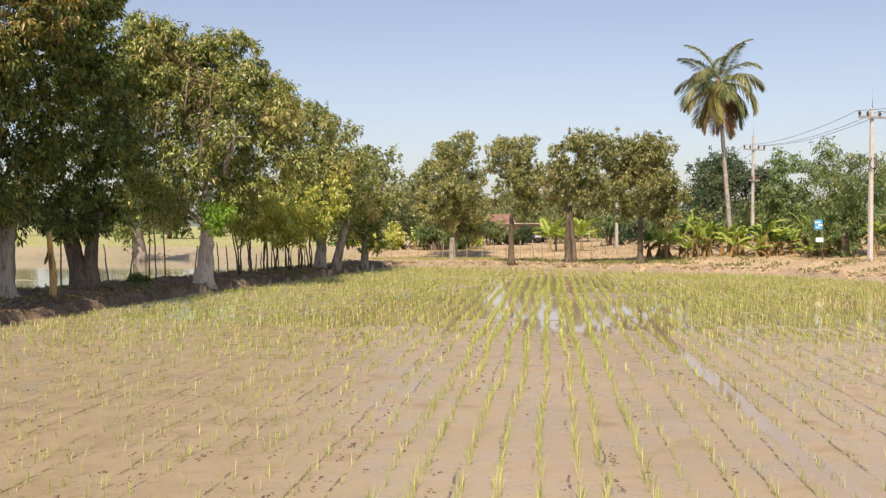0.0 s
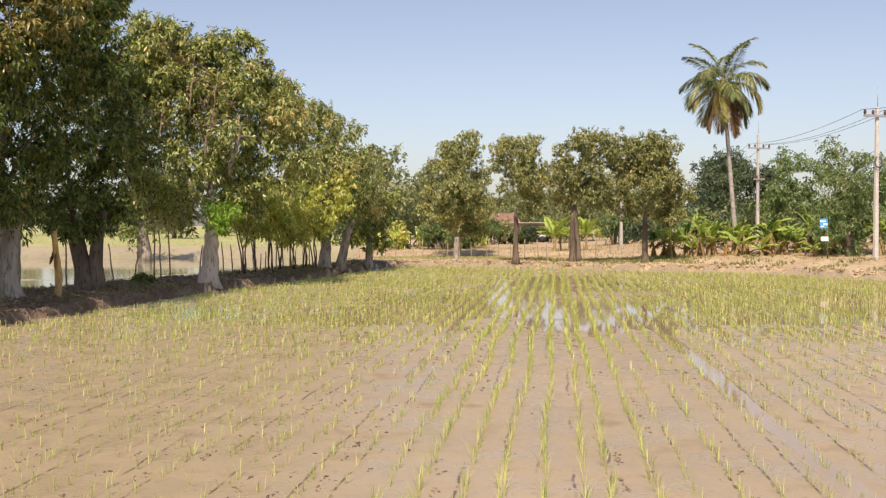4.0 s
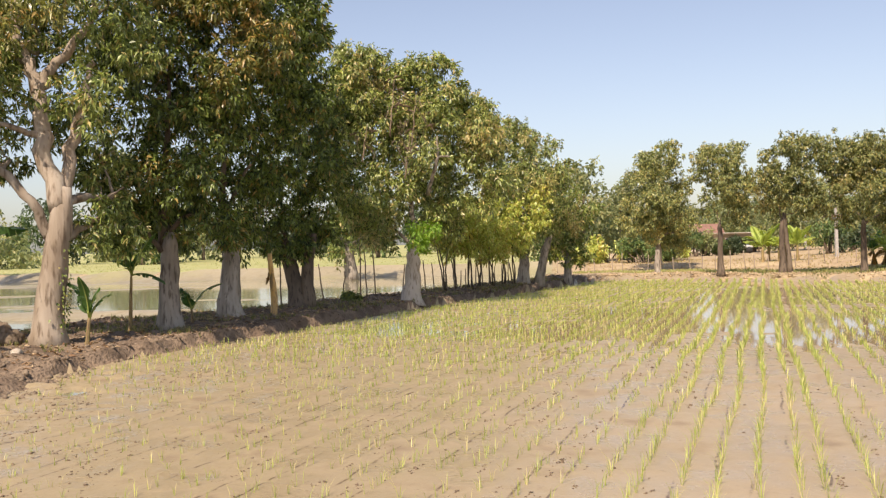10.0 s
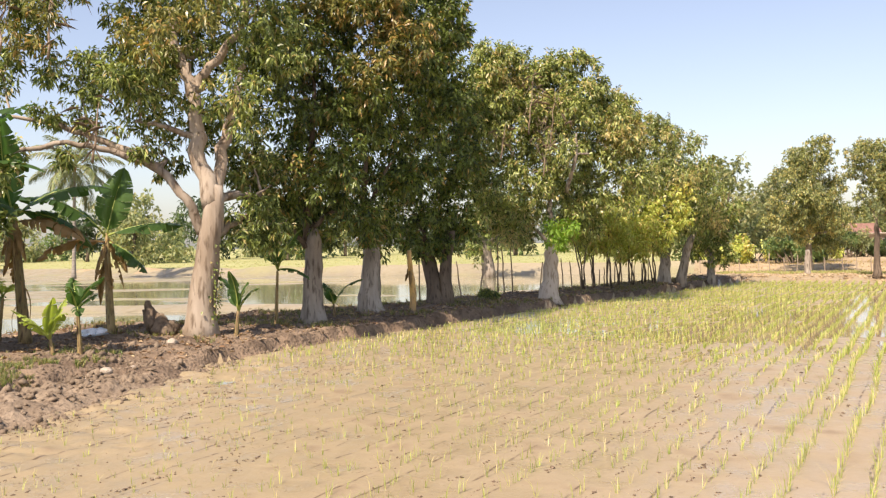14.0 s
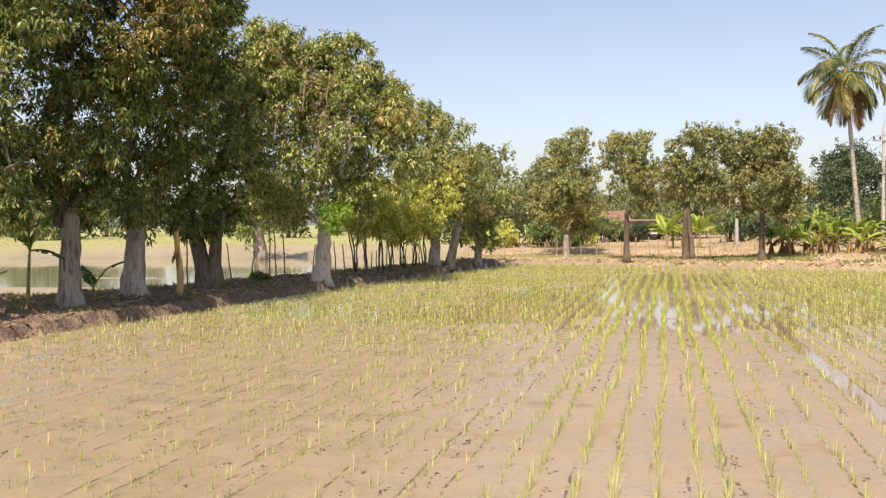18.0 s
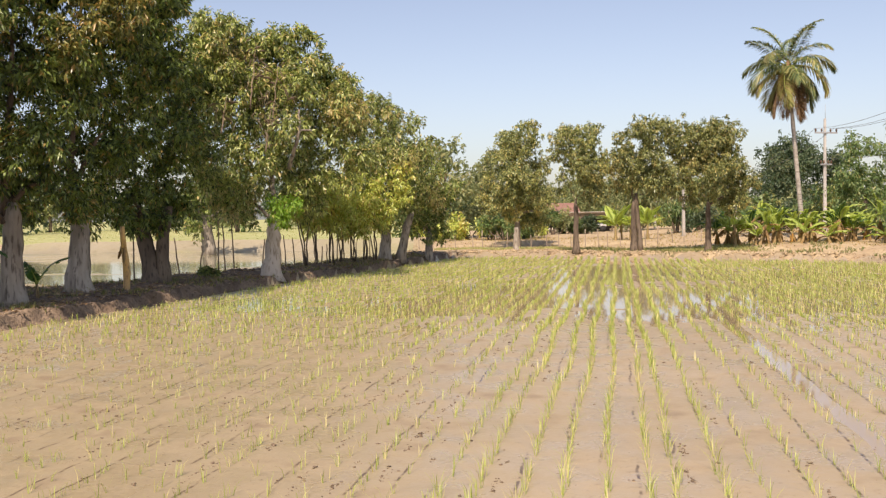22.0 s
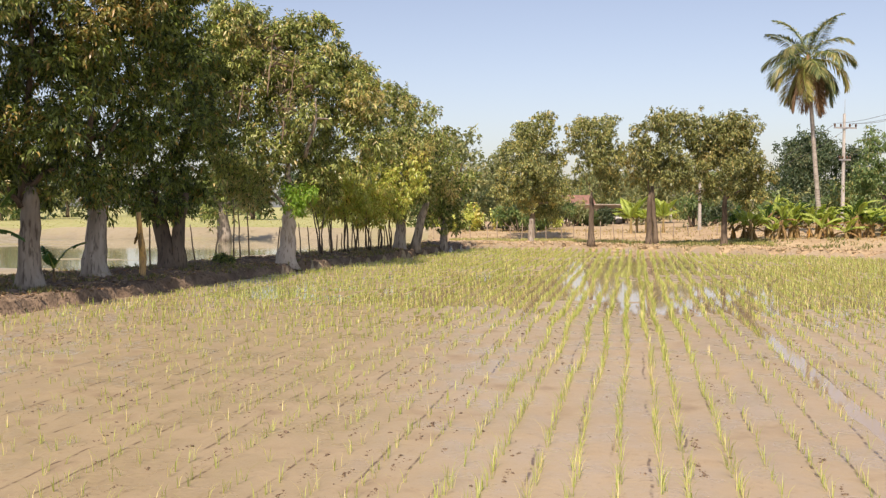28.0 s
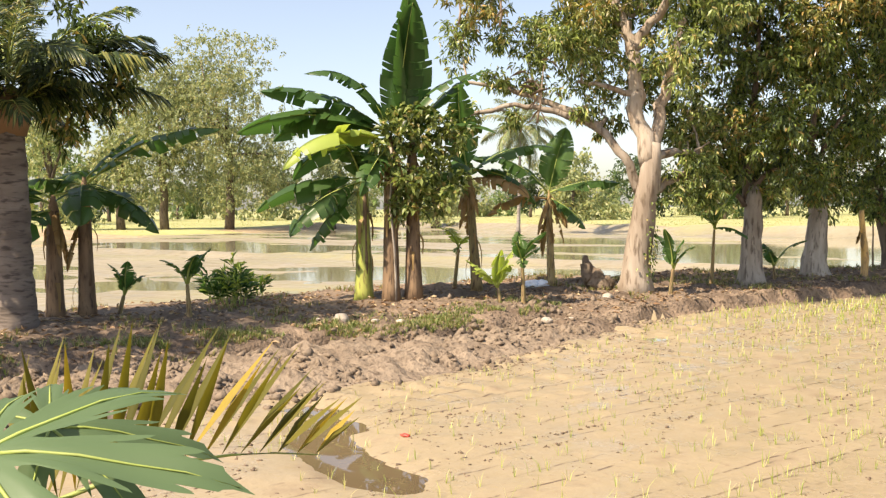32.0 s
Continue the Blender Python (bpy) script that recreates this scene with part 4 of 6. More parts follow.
# ---- trees on the bund ----
tree(-11.70, 16.80, "old mango tree with a pale trunk and long bare limbs", [(-14.5, 14.8, 4.3, 0.23), (-13.7, 15.2, 4.1, 0.21), (-12.4, 15.9, 4.2, 0.25), (-12.5, 17.0, 4.0, 0.34), (-10.9, 18.0, 3.2, 0.57), (-10.6, 18.1, 2.5, 0.44), (-14.0, 15.0, 4.9, 0.34), (-12.6, 15.4, 5.7, 0.68), (-14.9, 14.9, 5.8, 0.57), (-14.4, 15.2, 6.8, 0.70), (-13.9, 15.9, 5.7, 0.75), (-13.3, 17.2, 7.0, 1.24), (-12.3, 16.0, 5.3, 0.92), (-13.2, 16.2, 8.2, 1.00), (-11.6, 17.4, 8.4, 1.58), (-10.3, 17.4, 6.9, 1.18), (-10.3, 16.3, 5.0, 0.73), (-15.3, 15.4, 8.3, 0.75), (-11.1, 17.6, 2.7, 0.58), (-13.5, 15.6, 4.8, 0.30), (-14.3, 15.8, 7.9, 0.70), (-11.3, 18.3, 4.0, 0.69), (-12.2, 17.7, 4.6, 0.56), (-12.4, 17.6, 7.0, 0.87), (-12.6, 16.8, 6.1, 0.72), (-12.1, 18.1, 5.3, 0.76), (-11.6, 18.4, 4.2, 0.70), (-12.8, 17.2, 4.9, 0.55), (-12.2, 17.7, 6.2, 0.75)], "mango_dry", "bark_pale", 0.29, 3.15, (0.4, 0.15), per_m2=10.5, size=0.145, leaves=10, twigs=4, gap=0.8, limbs=[(0.11, (-11.59, 16.85, 2.47), (-11.73, 16.58, 3.18), (-12.25, 16.27, 3.89), (-12.98, 15.76, 4.24), (-13.67, 15.16, 4.37), (-14.68, 14.32, 4.06)), (0.09, (-12.25, 16.27, 3.89), (-13.15, 15.80, 4.43), (-13.96, 15.25, 4.78), (-14.66, 14.76, 4.92)), (0.20, (-11.40, 16.91, 3.05), (-11.66, 16.83, 4.49), (-11.80, 16.78, 5.56), (-12.09, 16.77, 6.29), (-12.26, 16.81, 7.28)), (0.12, (-11.74, 16.80, 5.50), (-11.35, 16.96, 6.02), (-10.78, 17.08, 6.69), (-10.54, 17.18, 7.63)), (0.16, (-11.36, 16.93, 3.00), (-11.28, 17.20, 4.38), (-11.09, 17.38, 5.22), (-10.90, 17.46, 6.06)), (0.08, (-11.66, 16.83, 4.49), (-12.02, 16.36, 4.70), (-12.60, 16.02, 4.82))], extra=[("mango_gold", [(-11.6, 15.5, 6.5, 0.78), (-10.8, 15.9, 6.9, 0.61), (-13.8, 14.6, 6.5, 0.61), (-14.8, 14.5, 7.0, 0.51)])])
tree(-11.00, 20.40, "mango tree with a dark crown and light bark patches", [(-11.1, 20.9, 7.5, 1.61), (-9.8, 20.9, 9.1, 1.64), (-11.4, 20.2, 5.3, 1.30), (-10.4, 20.1, 3.8, 1.20), (-9.4, 21.9, 7.2, 1.27), (-11.2, 19.2, 3.6, 0.78), (-10.4, 20.7, 5.6, 1.30), (-11.3, 20.8, 2.7, 0.77), (-12.1, 20.5, 6.7, 0.98), (-10.2, 20.7, 3.0, 0.75)], "mango", "bark", 0.26, 2.3, (0.1, 0.0), per_m2=10.5, limbs=[(0.10, (-11.09, 20.36, 2.32), (-10.99, 20.41, 4.09), (-10.74, 20.30, 5.43), (-10.77, 20.29, 6.65)), (0.07, (-11.05, 20.27, 2.18), (-11.32, 19.95, 2.73), (-11.58, 19.63, 3.00))], extra=[("mango_gold", [(-9.1, 20.5, 6.4, 0.87), (-8.5, 20.8, 7.2, 0.73), (-9.2, 20.3, 7.7, 0.79), (-10.4, 19.6, 8.2, 0.78)])], limb_bark="bark_dark", twigs=2)
tree(-10.70, 23.10, "mango tree with an upright grey trunk and red-tinted young leaves", [(-9.4, 23.6, 8.4, 1.28), (-8.9, 24.4, 7.9, 0.77), (-10.1, 22.8, 5.8, 1.41), (-10.5, 23.2, 3.8, 1.28), (-9.4, 23.6, 5.9, 1.21), (-9.7, 23.5, 10.0, 1.28), (-10.7, 23.1, 2.6, 0.75), (-10.0, 23.9, 4.3, 1.08), (-8.6, 24.0, 8.3, 0.60)], "mango", "bark", 0.30, 2.1, (0.0, 0.2), per_m2=10.5, limbs=[(0.11, (-10.77, 23.07, 2.45), (-10.64, 22.80, 3.93), (-10.36, 22.38, 5.65)), (0.08, (-10.67, 22.90, 3.04), (-10.25, 22.74, 3.76), (-9.78, 22.61, 4.32))], limb_bark="bark_dark", twigs=2)
tree(-10.10, 26.60, "dark mango tree that forks into two leaning trunks", [(-10.1, 26.9, 6.4, 1.18), (-9.9, 26.2, 4.6, 1.41), (-10.1, 26.6, 3.2, 1.27), (-9.6, 27.5, 5.3, 0.95), (-10.1, 28.0, 7.3, 0.90), (-10.9, 26.3, 3.1, 1.01), (-10.2, 26.0, 2.3, 0.75), (-9.4, 27.4, 4.0, 1.03), (-10.3, 27.4, 7.7, 0.80), (-9.5, 27.1, 6.2, 0.74)], "mango", "bark_dark", 0.26, 2.0, (-0.5, 0.1), second=(0.15, 0.1, 0.25, 0.0), twigs=2)
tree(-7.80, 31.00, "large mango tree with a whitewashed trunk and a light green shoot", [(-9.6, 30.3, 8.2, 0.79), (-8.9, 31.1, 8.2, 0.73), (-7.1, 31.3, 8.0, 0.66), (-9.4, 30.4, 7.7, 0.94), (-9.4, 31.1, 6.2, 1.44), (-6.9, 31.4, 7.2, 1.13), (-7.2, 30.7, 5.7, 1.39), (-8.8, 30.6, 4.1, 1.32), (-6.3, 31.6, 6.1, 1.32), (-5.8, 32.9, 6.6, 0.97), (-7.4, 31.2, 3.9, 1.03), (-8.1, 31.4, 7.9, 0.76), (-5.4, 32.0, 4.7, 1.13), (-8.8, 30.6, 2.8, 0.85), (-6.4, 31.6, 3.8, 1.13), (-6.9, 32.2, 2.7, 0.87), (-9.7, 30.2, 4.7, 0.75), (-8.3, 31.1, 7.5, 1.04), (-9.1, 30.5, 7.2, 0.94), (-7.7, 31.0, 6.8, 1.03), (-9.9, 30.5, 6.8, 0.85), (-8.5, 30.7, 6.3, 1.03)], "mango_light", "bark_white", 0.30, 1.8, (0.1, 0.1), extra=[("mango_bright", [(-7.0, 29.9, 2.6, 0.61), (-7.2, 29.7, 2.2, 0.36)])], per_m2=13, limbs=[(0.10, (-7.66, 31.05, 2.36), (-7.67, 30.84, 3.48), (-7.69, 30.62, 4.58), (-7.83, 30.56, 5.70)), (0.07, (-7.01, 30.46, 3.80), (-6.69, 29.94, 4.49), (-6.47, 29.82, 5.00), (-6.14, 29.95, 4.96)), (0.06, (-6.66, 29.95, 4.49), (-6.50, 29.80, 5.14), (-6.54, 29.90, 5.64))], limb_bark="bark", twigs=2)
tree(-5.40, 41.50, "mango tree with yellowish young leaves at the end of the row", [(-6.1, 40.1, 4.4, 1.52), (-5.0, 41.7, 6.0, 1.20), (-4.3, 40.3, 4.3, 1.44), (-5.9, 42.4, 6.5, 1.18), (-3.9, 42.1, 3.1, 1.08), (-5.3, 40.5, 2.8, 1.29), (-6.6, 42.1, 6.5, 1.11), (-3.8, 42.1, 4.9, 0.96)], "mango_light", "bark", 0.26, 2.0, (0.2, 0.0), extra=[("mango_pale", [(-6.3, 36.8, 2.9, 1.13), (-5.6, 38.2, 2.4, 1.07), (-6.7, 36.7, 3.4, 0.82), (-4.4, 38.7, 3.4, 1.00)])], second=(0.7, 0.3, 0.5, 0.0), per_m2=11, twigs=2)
tree(-3.70, 45.00, "small round mango tree at the corner of the field", [(-3.5, 45.0, 2.7, 1.02), (-4.4, 45.1, 3.8, 1.07), (-3.7, 46.1, 4.6, 0.87), (-2.8, 45.1, 3.5, 0.69), (-3.2, 45.0, 1.7, 0.85), (-5.0, 46.1, 5.2, 0.98), (-4.2, 45.0, 2.1, 0.93)], "mango_dry", "bark", 0.2, 1.5, (0.0, 0.0), per_m2=7, size=0.18, twigs=2)
# the second list is unseen crown out of view, added to shade the bund
tree(-17.50, 4.50, "mango tree with dark hanging leaves behind the coconut palm", [(-14.6, 6.5, 5.0, 0.45), (-14.2, 6.8, 4.4, 0.25), (-15.3, 6.4, 3.9, 0.58), (-16.2, 6.1, 4.8, 0.50), (-14.4, 6.7, 4.0, 0.30), (-15.6, 6.4, 6.0, 0.65)] + [(-15.6, 2.6, 4.6, 1.0), (-16.5, 1.8, 5.4, 1.3), (-18.8, 2.8, 5.0, 1.4), (-14.0, 2.0, 4.0, 0.9), (-17.8, 5.6, 6.0, 1.2), (-12.9, 1.6, 4.3, 1.0), (-13.6, 2.6, 5.2, 1.2), (-14.8, 3.4, 6.0, 1.1)], "mango", "bark_dark", 0.22, 2.6, (0.2, 0.2), twigs=2)

def dry_twigs(x, y, spots, label):
    """Tangles of thin leafless twigs caught in a crown."""
    ob = thing("dry_branch", x, y, ground_z(x, y) + 2.0, label, "branch", "dry branches in the mango trees")
    base = np.array([x, y, ground_z(x, y) + 2.0])
    for cx, cy, cz, r in spots:
        c = np.array([cx, cy, cz]) - base
        part("stem", tube(bend(c - [0.1, 0, r * 1.6], c + [0.1, 0, r * 0.8], 0, 0.03 * r, 8), np.linspace(0.028, 0.008, 8), 7, "dry_twig", "stem", 0.1), ob)
        m = int(55 * r)
        b0 = c + rng.normal(0, 0.38 * r, (m, 3)) * [1, 1, 1.3]
        part("twig_tangle", leaf_mesh("twig_tangle", b0, ball(m) + [0, 0, -0.5], rng.uniform(0.2, 0.5, m), rng.uniform(0.007, 0.013, m), "dry_twig", 0.1, 0.3), ob, kind="stuff")


dry_twigs(-7.8, 31.0, [(-7.9, 29.6, 6.9, 0.8), (-7.2, 29.5, 6.2, 0.9), (-7.4, 29.4, 5.2, 0.6), (-8.8, 29.4, 5.6, 0.5)], "pale leafless twigs tangled in the mango crown")
dry_twigs(-11.7, 16.8, [(-14.3, 14.3, 7.3, 0.8), (-13.4, 14.6, 7.0, 0.7), (-12.9, 15.2, 4.7, 0.5)], "grey leafless twigs in the old mango crown")

# ---- row of trees past the field ----
def full_crown(cx, cy, lo, hi, w, n, r=0.8):
    """Masses of foliage filling an uneven, upright oval crown."""
    out = []
    for i in range(n):
        v = (i + rng.uniform(0.2, 0.8)) / n
        reach = 0.5 * w * (0.45 + 0.55 * math.sin(math.pi * min(1.0, 0.22 + 0.75 * v))) - 0.25 * r
        a = i * 2.4 + rng.uniform(-0.5, 0.5)
        k = reach * rng.uniform(0.45, 1.0)
        out.append((cx + k * math.cos(a), cy + k * math.sin(a), lo + 0.6 * r + (hi - lo - 1.25 * r) * v, r * rng.uniform(0.5, 1.2)))
    return out


for px_, py_, crown, lab in ((3.47, 48.36, (3.70, 48.4, 2.9, 7.1, 3.6, 17), "slender tree with a dark trunk on the far bank"),
                             (6.16, 46.94, (7.15, 47.0, 2.9, 7.2, 4.5, 23), "tree with a thick forked trunk on the far bank"),
                             (9.73, 46.94, (10.1, 47.0, 2.3, 6.8, 4.3, 22), "tree with a shaggy reddish trunk on the far bank")):
    tree(px_, py_, lab, full_crown(*crown), "olive_leaf", "bark_dark", 0.15, 2.6, second=(0.32, 0.0, -0.2, 0.0) if "forked" in lab else None, per_m2=11, leaves=12, size=0.13, slim=0.42, group="trees on the far bank", name="tree", gap=0.75, twigs=1)
tree(0.60, 58.00, "tall airy tree behind the far bank", full_crown(0.75, 58.0, 1.5, 7.8, 4.6, 24, 0.95), "olive_leaf", "bark", 0.2, 2.6, per_m2=9, leaves=12, size=0.14, slim=0.42, group="trees on the far bank", name="tree", gap=0.75, twigs=1)
# the paler far_leaf puts haze into the colour of this crown
tree(19.01, 51.97, "dense dark green tree behind the banana plants", [(18.7, 52.1, 5.7, 1.05), (18.1, 52.0, 4.3, 1.11), (19.6, 52.0, 4.5, 1.30), (19.0, 52.0, 2.8, 1.39), (17.8, 52.0, 3.1, 0.86), (20.2, 52.0, 2.8, 1.08), (19.6, 52.0, 1.5, 0.93)], "far_leaf", "bark_dark", 0.18, 2.0, per_m2=5.0, leaves=8, size=0.19, slim=0.42, group="trees by the power line", name="tree", twigs=1)
tree(19.41, 45.98, "tall feathery green tree by the power line", [(18.5, 46.1, 6.0, 0.55), (18.9, 46.1, 4.6, 1.04), (19.9, 46.1, 5.2, 0.93), (20.4, 46.0, 3.5, 1.15), (19.3, 46.0, 2.5, 1.31), (20.8, 46.0, 2.1, 0.98), (18.3, 46.0, 2.1, 0.82), (21.4, 46.0, 4.1, 1.09), (22.0, 46.0, 2.1, 1.23), (19.5, 46.0, 1.1, 0.68), (18.6, 46.1, 5.3, 0.71), (19.5, 46.0, 3.9, 1.23), (20.8, 46.1, 4.9, 0.98), (18.9, 46.0, 3.5, 0.98)], "far_leaf", "bark_dark", 0.2, 2.0, per_m2=5.5, leaves=8, size=0.18, slim=0.3, group="trees by the power line", name="tree", twigs=1)

# ---- coconut palm on the far bank ----
fr = []
for i in range(23):
    rise = 84 - 6.0 * i
    size_, arc_ = (2.75, 58) if rise > 55 else (2.7, 92) if rise > 0 else (2.7, 45)
    fr.append((i * 137.5 + rng.uniform(-10, 10), size_ * rng.uniform(0.9, 1.08), rise, arc_ + rng.uniform(0, 15), "palm" if i < 13 or i % 3 == 0 else "palm_old"))
for i in range(7):
    fr.append((i * 51 + 20, 2.3 + 0.08 * i, -62 - 2 * i, 22, "palm_dead"))
coconut_palm(15.22, 49.98, 8.95, "tall coconut palm with a slim leaning trunk", fr, (-0.75, 0.2), 0.13, 0.72, 7)


# ---- power line ----
def box(bm, x, y, z, sx, sy, sz):
    r = bmesh.ops.create_cube(bm, size=1.0)
    bmesh.ops.scale(bm, vec=(sx, sy, sz), verts=r["verts"])
    bmesh.ops.translate(bm, vec=(x, y, z), verts=r["verts"])
    return r["verts"]


def power_pole(x, y, z, h, arms, turn, label):
    ob = thing("power_pole", x, y, z - 0.3, label, "power pole", "poles of the power line", turn=turn)
    bm = bmesh.new()
    vs = box(bm, 0, 0, (h + 0.3) / 2, 0.21, 0.17, h + 0.3)
    for v in vs:
        if v.co.z > h / 2:
            v.co.x *= 0.62
            v.co.y *= 0.68
    bmesh.ops.bevel(bm, geom=bm.edges[:], offset=0.015, segments=1, affect="EDGES")
    part("pole", from_bm("pole", bm, "concrete", False), ob)
    for az, w in arms:
        bm = bmesh.new()
        box(bm, 0, -0.12, az + 0.3, w, 0.09, 0.10)
        arm = part("crossarm", from_bm("crossarm", bm, "steel", False), ob)
        for k in (-0.47, -0.2, 0.2, 0.47):
            part("insulator", tube([(k * w, -0.12, az + 0.34), (k * w, -0.12, az + 0.42), (k * w, -0.12, az + 0.5), (k * w, -0.12, az + 0.56)], [0.03, 0.06, 0.06, 0.03], 8, "insulator", "insulator"), arm)
    part("lightning_rod", tube([(0.03, 0, h + 0.25), (0.03, 0, h + 1.2)], [0.015, 0.01], 6, "steel", "lightning_rod"), ob)
    return ob


POLES = [(18.84, 41.96, 0.2, 7.1, ((6.7, 1.6),)), (20.16, 62.01, 0.6, 7.4, ((6.5, 1.6), (4.5, 0.8))), (18.33, 78.00, 0.6, 5.2, ((4.0, 1.3),)), (11.30, 61.98, 0.4, 4.1, ((4.0, 0.9), (2.6, 0.6))), (13.47, 87.98, 0.3, 4.4, ((2.9, 0.8),))]
for i, (x, y, z, h, arms) in enumerate(POLES):
    power_pole(x, y, z, h, arms, 18, "concrete power pole with a steel crossarm and insulators")
ring = thing("meter_ring", POLES[0][0] + 0.02, POLES[0][1] - 0.16, 4.9, "dark cable coil hung on a power pole", "cable coil")
aa = np.linspace(0, 2 * np.pi, 17)
part("coil", tube(np.stack([0.16 * np.cos(aa), 0 * aa, 0.24 * np.sin(aa)], 1), np.full(17, 0.03), 6, "wire", "coil", closed=False), ring)


def cable(a, b, sag, r=0.011):
    q = bend(a, b, -sag, 0, 16)
    tagged(new("power_cable", tube(q, np.full(16, r), 5, "wire", "power_cable")), "thin sagging overhead power cable", "cable", "cables of the power line")


pa, pb = POLES[0], POLES[1]
for k in (-0.75, 0.32, 0.75):
    cable((pa[0] + k, pa[1] + k * 0.3, pa[2] + 6.97), (pb[0] + k, pb[1] + k * 0.3, pb[2] + 6.77), 0.35)
    cable((pa[0] + k, pa[1] + k * 0.3, pa[2] + 6.97), (24 + k, 14, 7.0), 0.5)
for k in (5.2, 4.5):
    cable((pa[0], pa[1], pa[2] + k), (pb[0], pb[1], pb[2] + k - 0.3), 0.4)
for k in (-0.6, 0.6):
    cable((pb[0] + k, pb[1], pb[2] + 6.77), (POLES[2][0] + k, POLES[2][1], POLES[2][2] + 4.3), 0.4)

# ---- banana plants by the power line ----
for i in range(38):
    bx, by = 11.0 + i * 0.26 + rng.uniform(-0.3, 0.3), 50.5 - i * 0.11 + rng.uniform(-1.3, 1.3)
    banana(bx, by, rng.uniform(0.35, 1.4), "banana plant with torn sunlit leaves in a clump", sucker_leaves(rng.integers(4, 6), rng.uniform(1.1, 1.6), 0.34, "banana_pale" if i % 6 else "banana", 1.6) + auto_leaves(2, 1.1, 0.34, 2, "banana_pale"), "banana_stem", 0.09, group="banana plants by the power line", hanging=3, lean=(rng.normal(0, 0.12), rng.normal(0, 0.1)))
for i in range(5):
    banana(9.4 + i * 0.5 - 2.5, 62 + rng.uniform(-1, 1), rng.uniform(1.0, 1.6), "banana plant beside the farm shed", auto_leaves(7, 1.6, 0.6, 0, "banana_pale"), "banana_stem", 0.09, group="banana plants by the shed")

# ---- banana plants on the bund ----
G = "banana"
banana(-14.7, 11.9, 2.5, "tall banana plant with a yellow-green stem", [(226, 2.3, 1.0, 5, 60, G), (255, 1.9, 0.95, -15, 55, G), (205, 1.9, 0.95, -30, 40, G), (110, 1.7, 0.6, 60, 60, G), (40, 1.6, 0.6, 68, 70, G), (300, 1.5, 0.6, 62, 80, G), (180, 1.5, 0.6, 75, 70, G)], "banana_stem_green", 0.16)
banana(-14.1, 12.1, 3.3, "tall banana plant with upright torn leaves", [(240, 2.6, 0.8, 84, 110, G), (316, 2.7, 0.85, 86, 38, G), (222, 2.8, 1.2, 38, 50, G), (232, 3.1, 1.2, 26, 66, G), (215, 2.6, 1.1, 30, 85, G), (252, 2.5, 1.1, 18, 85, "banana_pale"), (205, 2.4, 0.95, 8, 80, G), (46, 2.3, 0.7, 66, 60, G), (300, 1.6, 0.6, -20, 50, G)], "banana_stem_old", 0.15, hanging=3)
banana(-13.9, 12.5, 3.2, "banana plant with a brown stem and dry hanging leaves", [(350, 2.9, 0.95, 82, 12, G), (100, 2.3, 0.8, 76, 20, G), (60, 2.2, 0.75, 60, 50, G), (20, 2.0, 0.6, 40, 80, G), (90, 1.8, 0.6, 65, 60, G)], "banana_stem_old", 0.15, hanging=5)
banana(-13.9, 14.3, 2.6, "banana plant with a bowed stem and dry leaves", [(330, 1.9, 0.75, 82, 15, G), (226, 1.9, 0.8, 40, 80, G), (240, 1.7, 0.8, 10, 80, G), (40, 2.0, 0.8, 40, 60, G), (20, 1.5, 0.68, 10, 70, "banana_dry"), (46, 1.7, 0.8, -5, 60, G), (150, 1.7, 0.8, 50, 70, G), (260, 1.6, 0.8, -15, 50, G), (300, 1.5, 0.68, 35, 90, G)], "banana_stem", 0.105, (-0.2, -0.05), hanging=5)
banana(-13.3, 16.0, 2.15, "banana plant with an upright leaf and a browned one", [(110, 1.5, 0.75, 88, 8, G), (42, 1.6, 0.8, 22, 38, G), (222, 2.0, 0.8, 52, 70, G), (228, 1.5, 0.68, 8, 60, "banana_dry"), (30, 1.1, 0.68, -25, 40, G), (60, 0.9, 0.4, -50, 30, "banana_dry")], "banana_stem", 0.085, (-0.15, 0.1), hanging=4)
banana(-16.2, 6.4, 2.1, "banana plant with dark drooping leaves", [(226, 1.7, 0.85, 20, 70, G), (50, 1.9, 0.85, 15, 90, G), (230, 1.7, 0.85, 30, 90, G), (300, 1.5, 0.85, -10, 60, G), (120, 1.5, 0.5, 50, 80, G)], "banana_stem_old", 0.14, hanging=2)
banana(-16.1, 6.9, 2.4, "banana plant with a long leaf that arches over", [(44, 2.7, 0.95, 40, 48, G), (60, 1.2, 0.5, 50, 20, G), (330, 1.6, 0.85, 0, 70, G), (40, 1.6, 0.85, -10, 60, G), (226, 1.6, 0.85, 20, 90, G)], "banana_stem_old", 0.13, hanging=2)
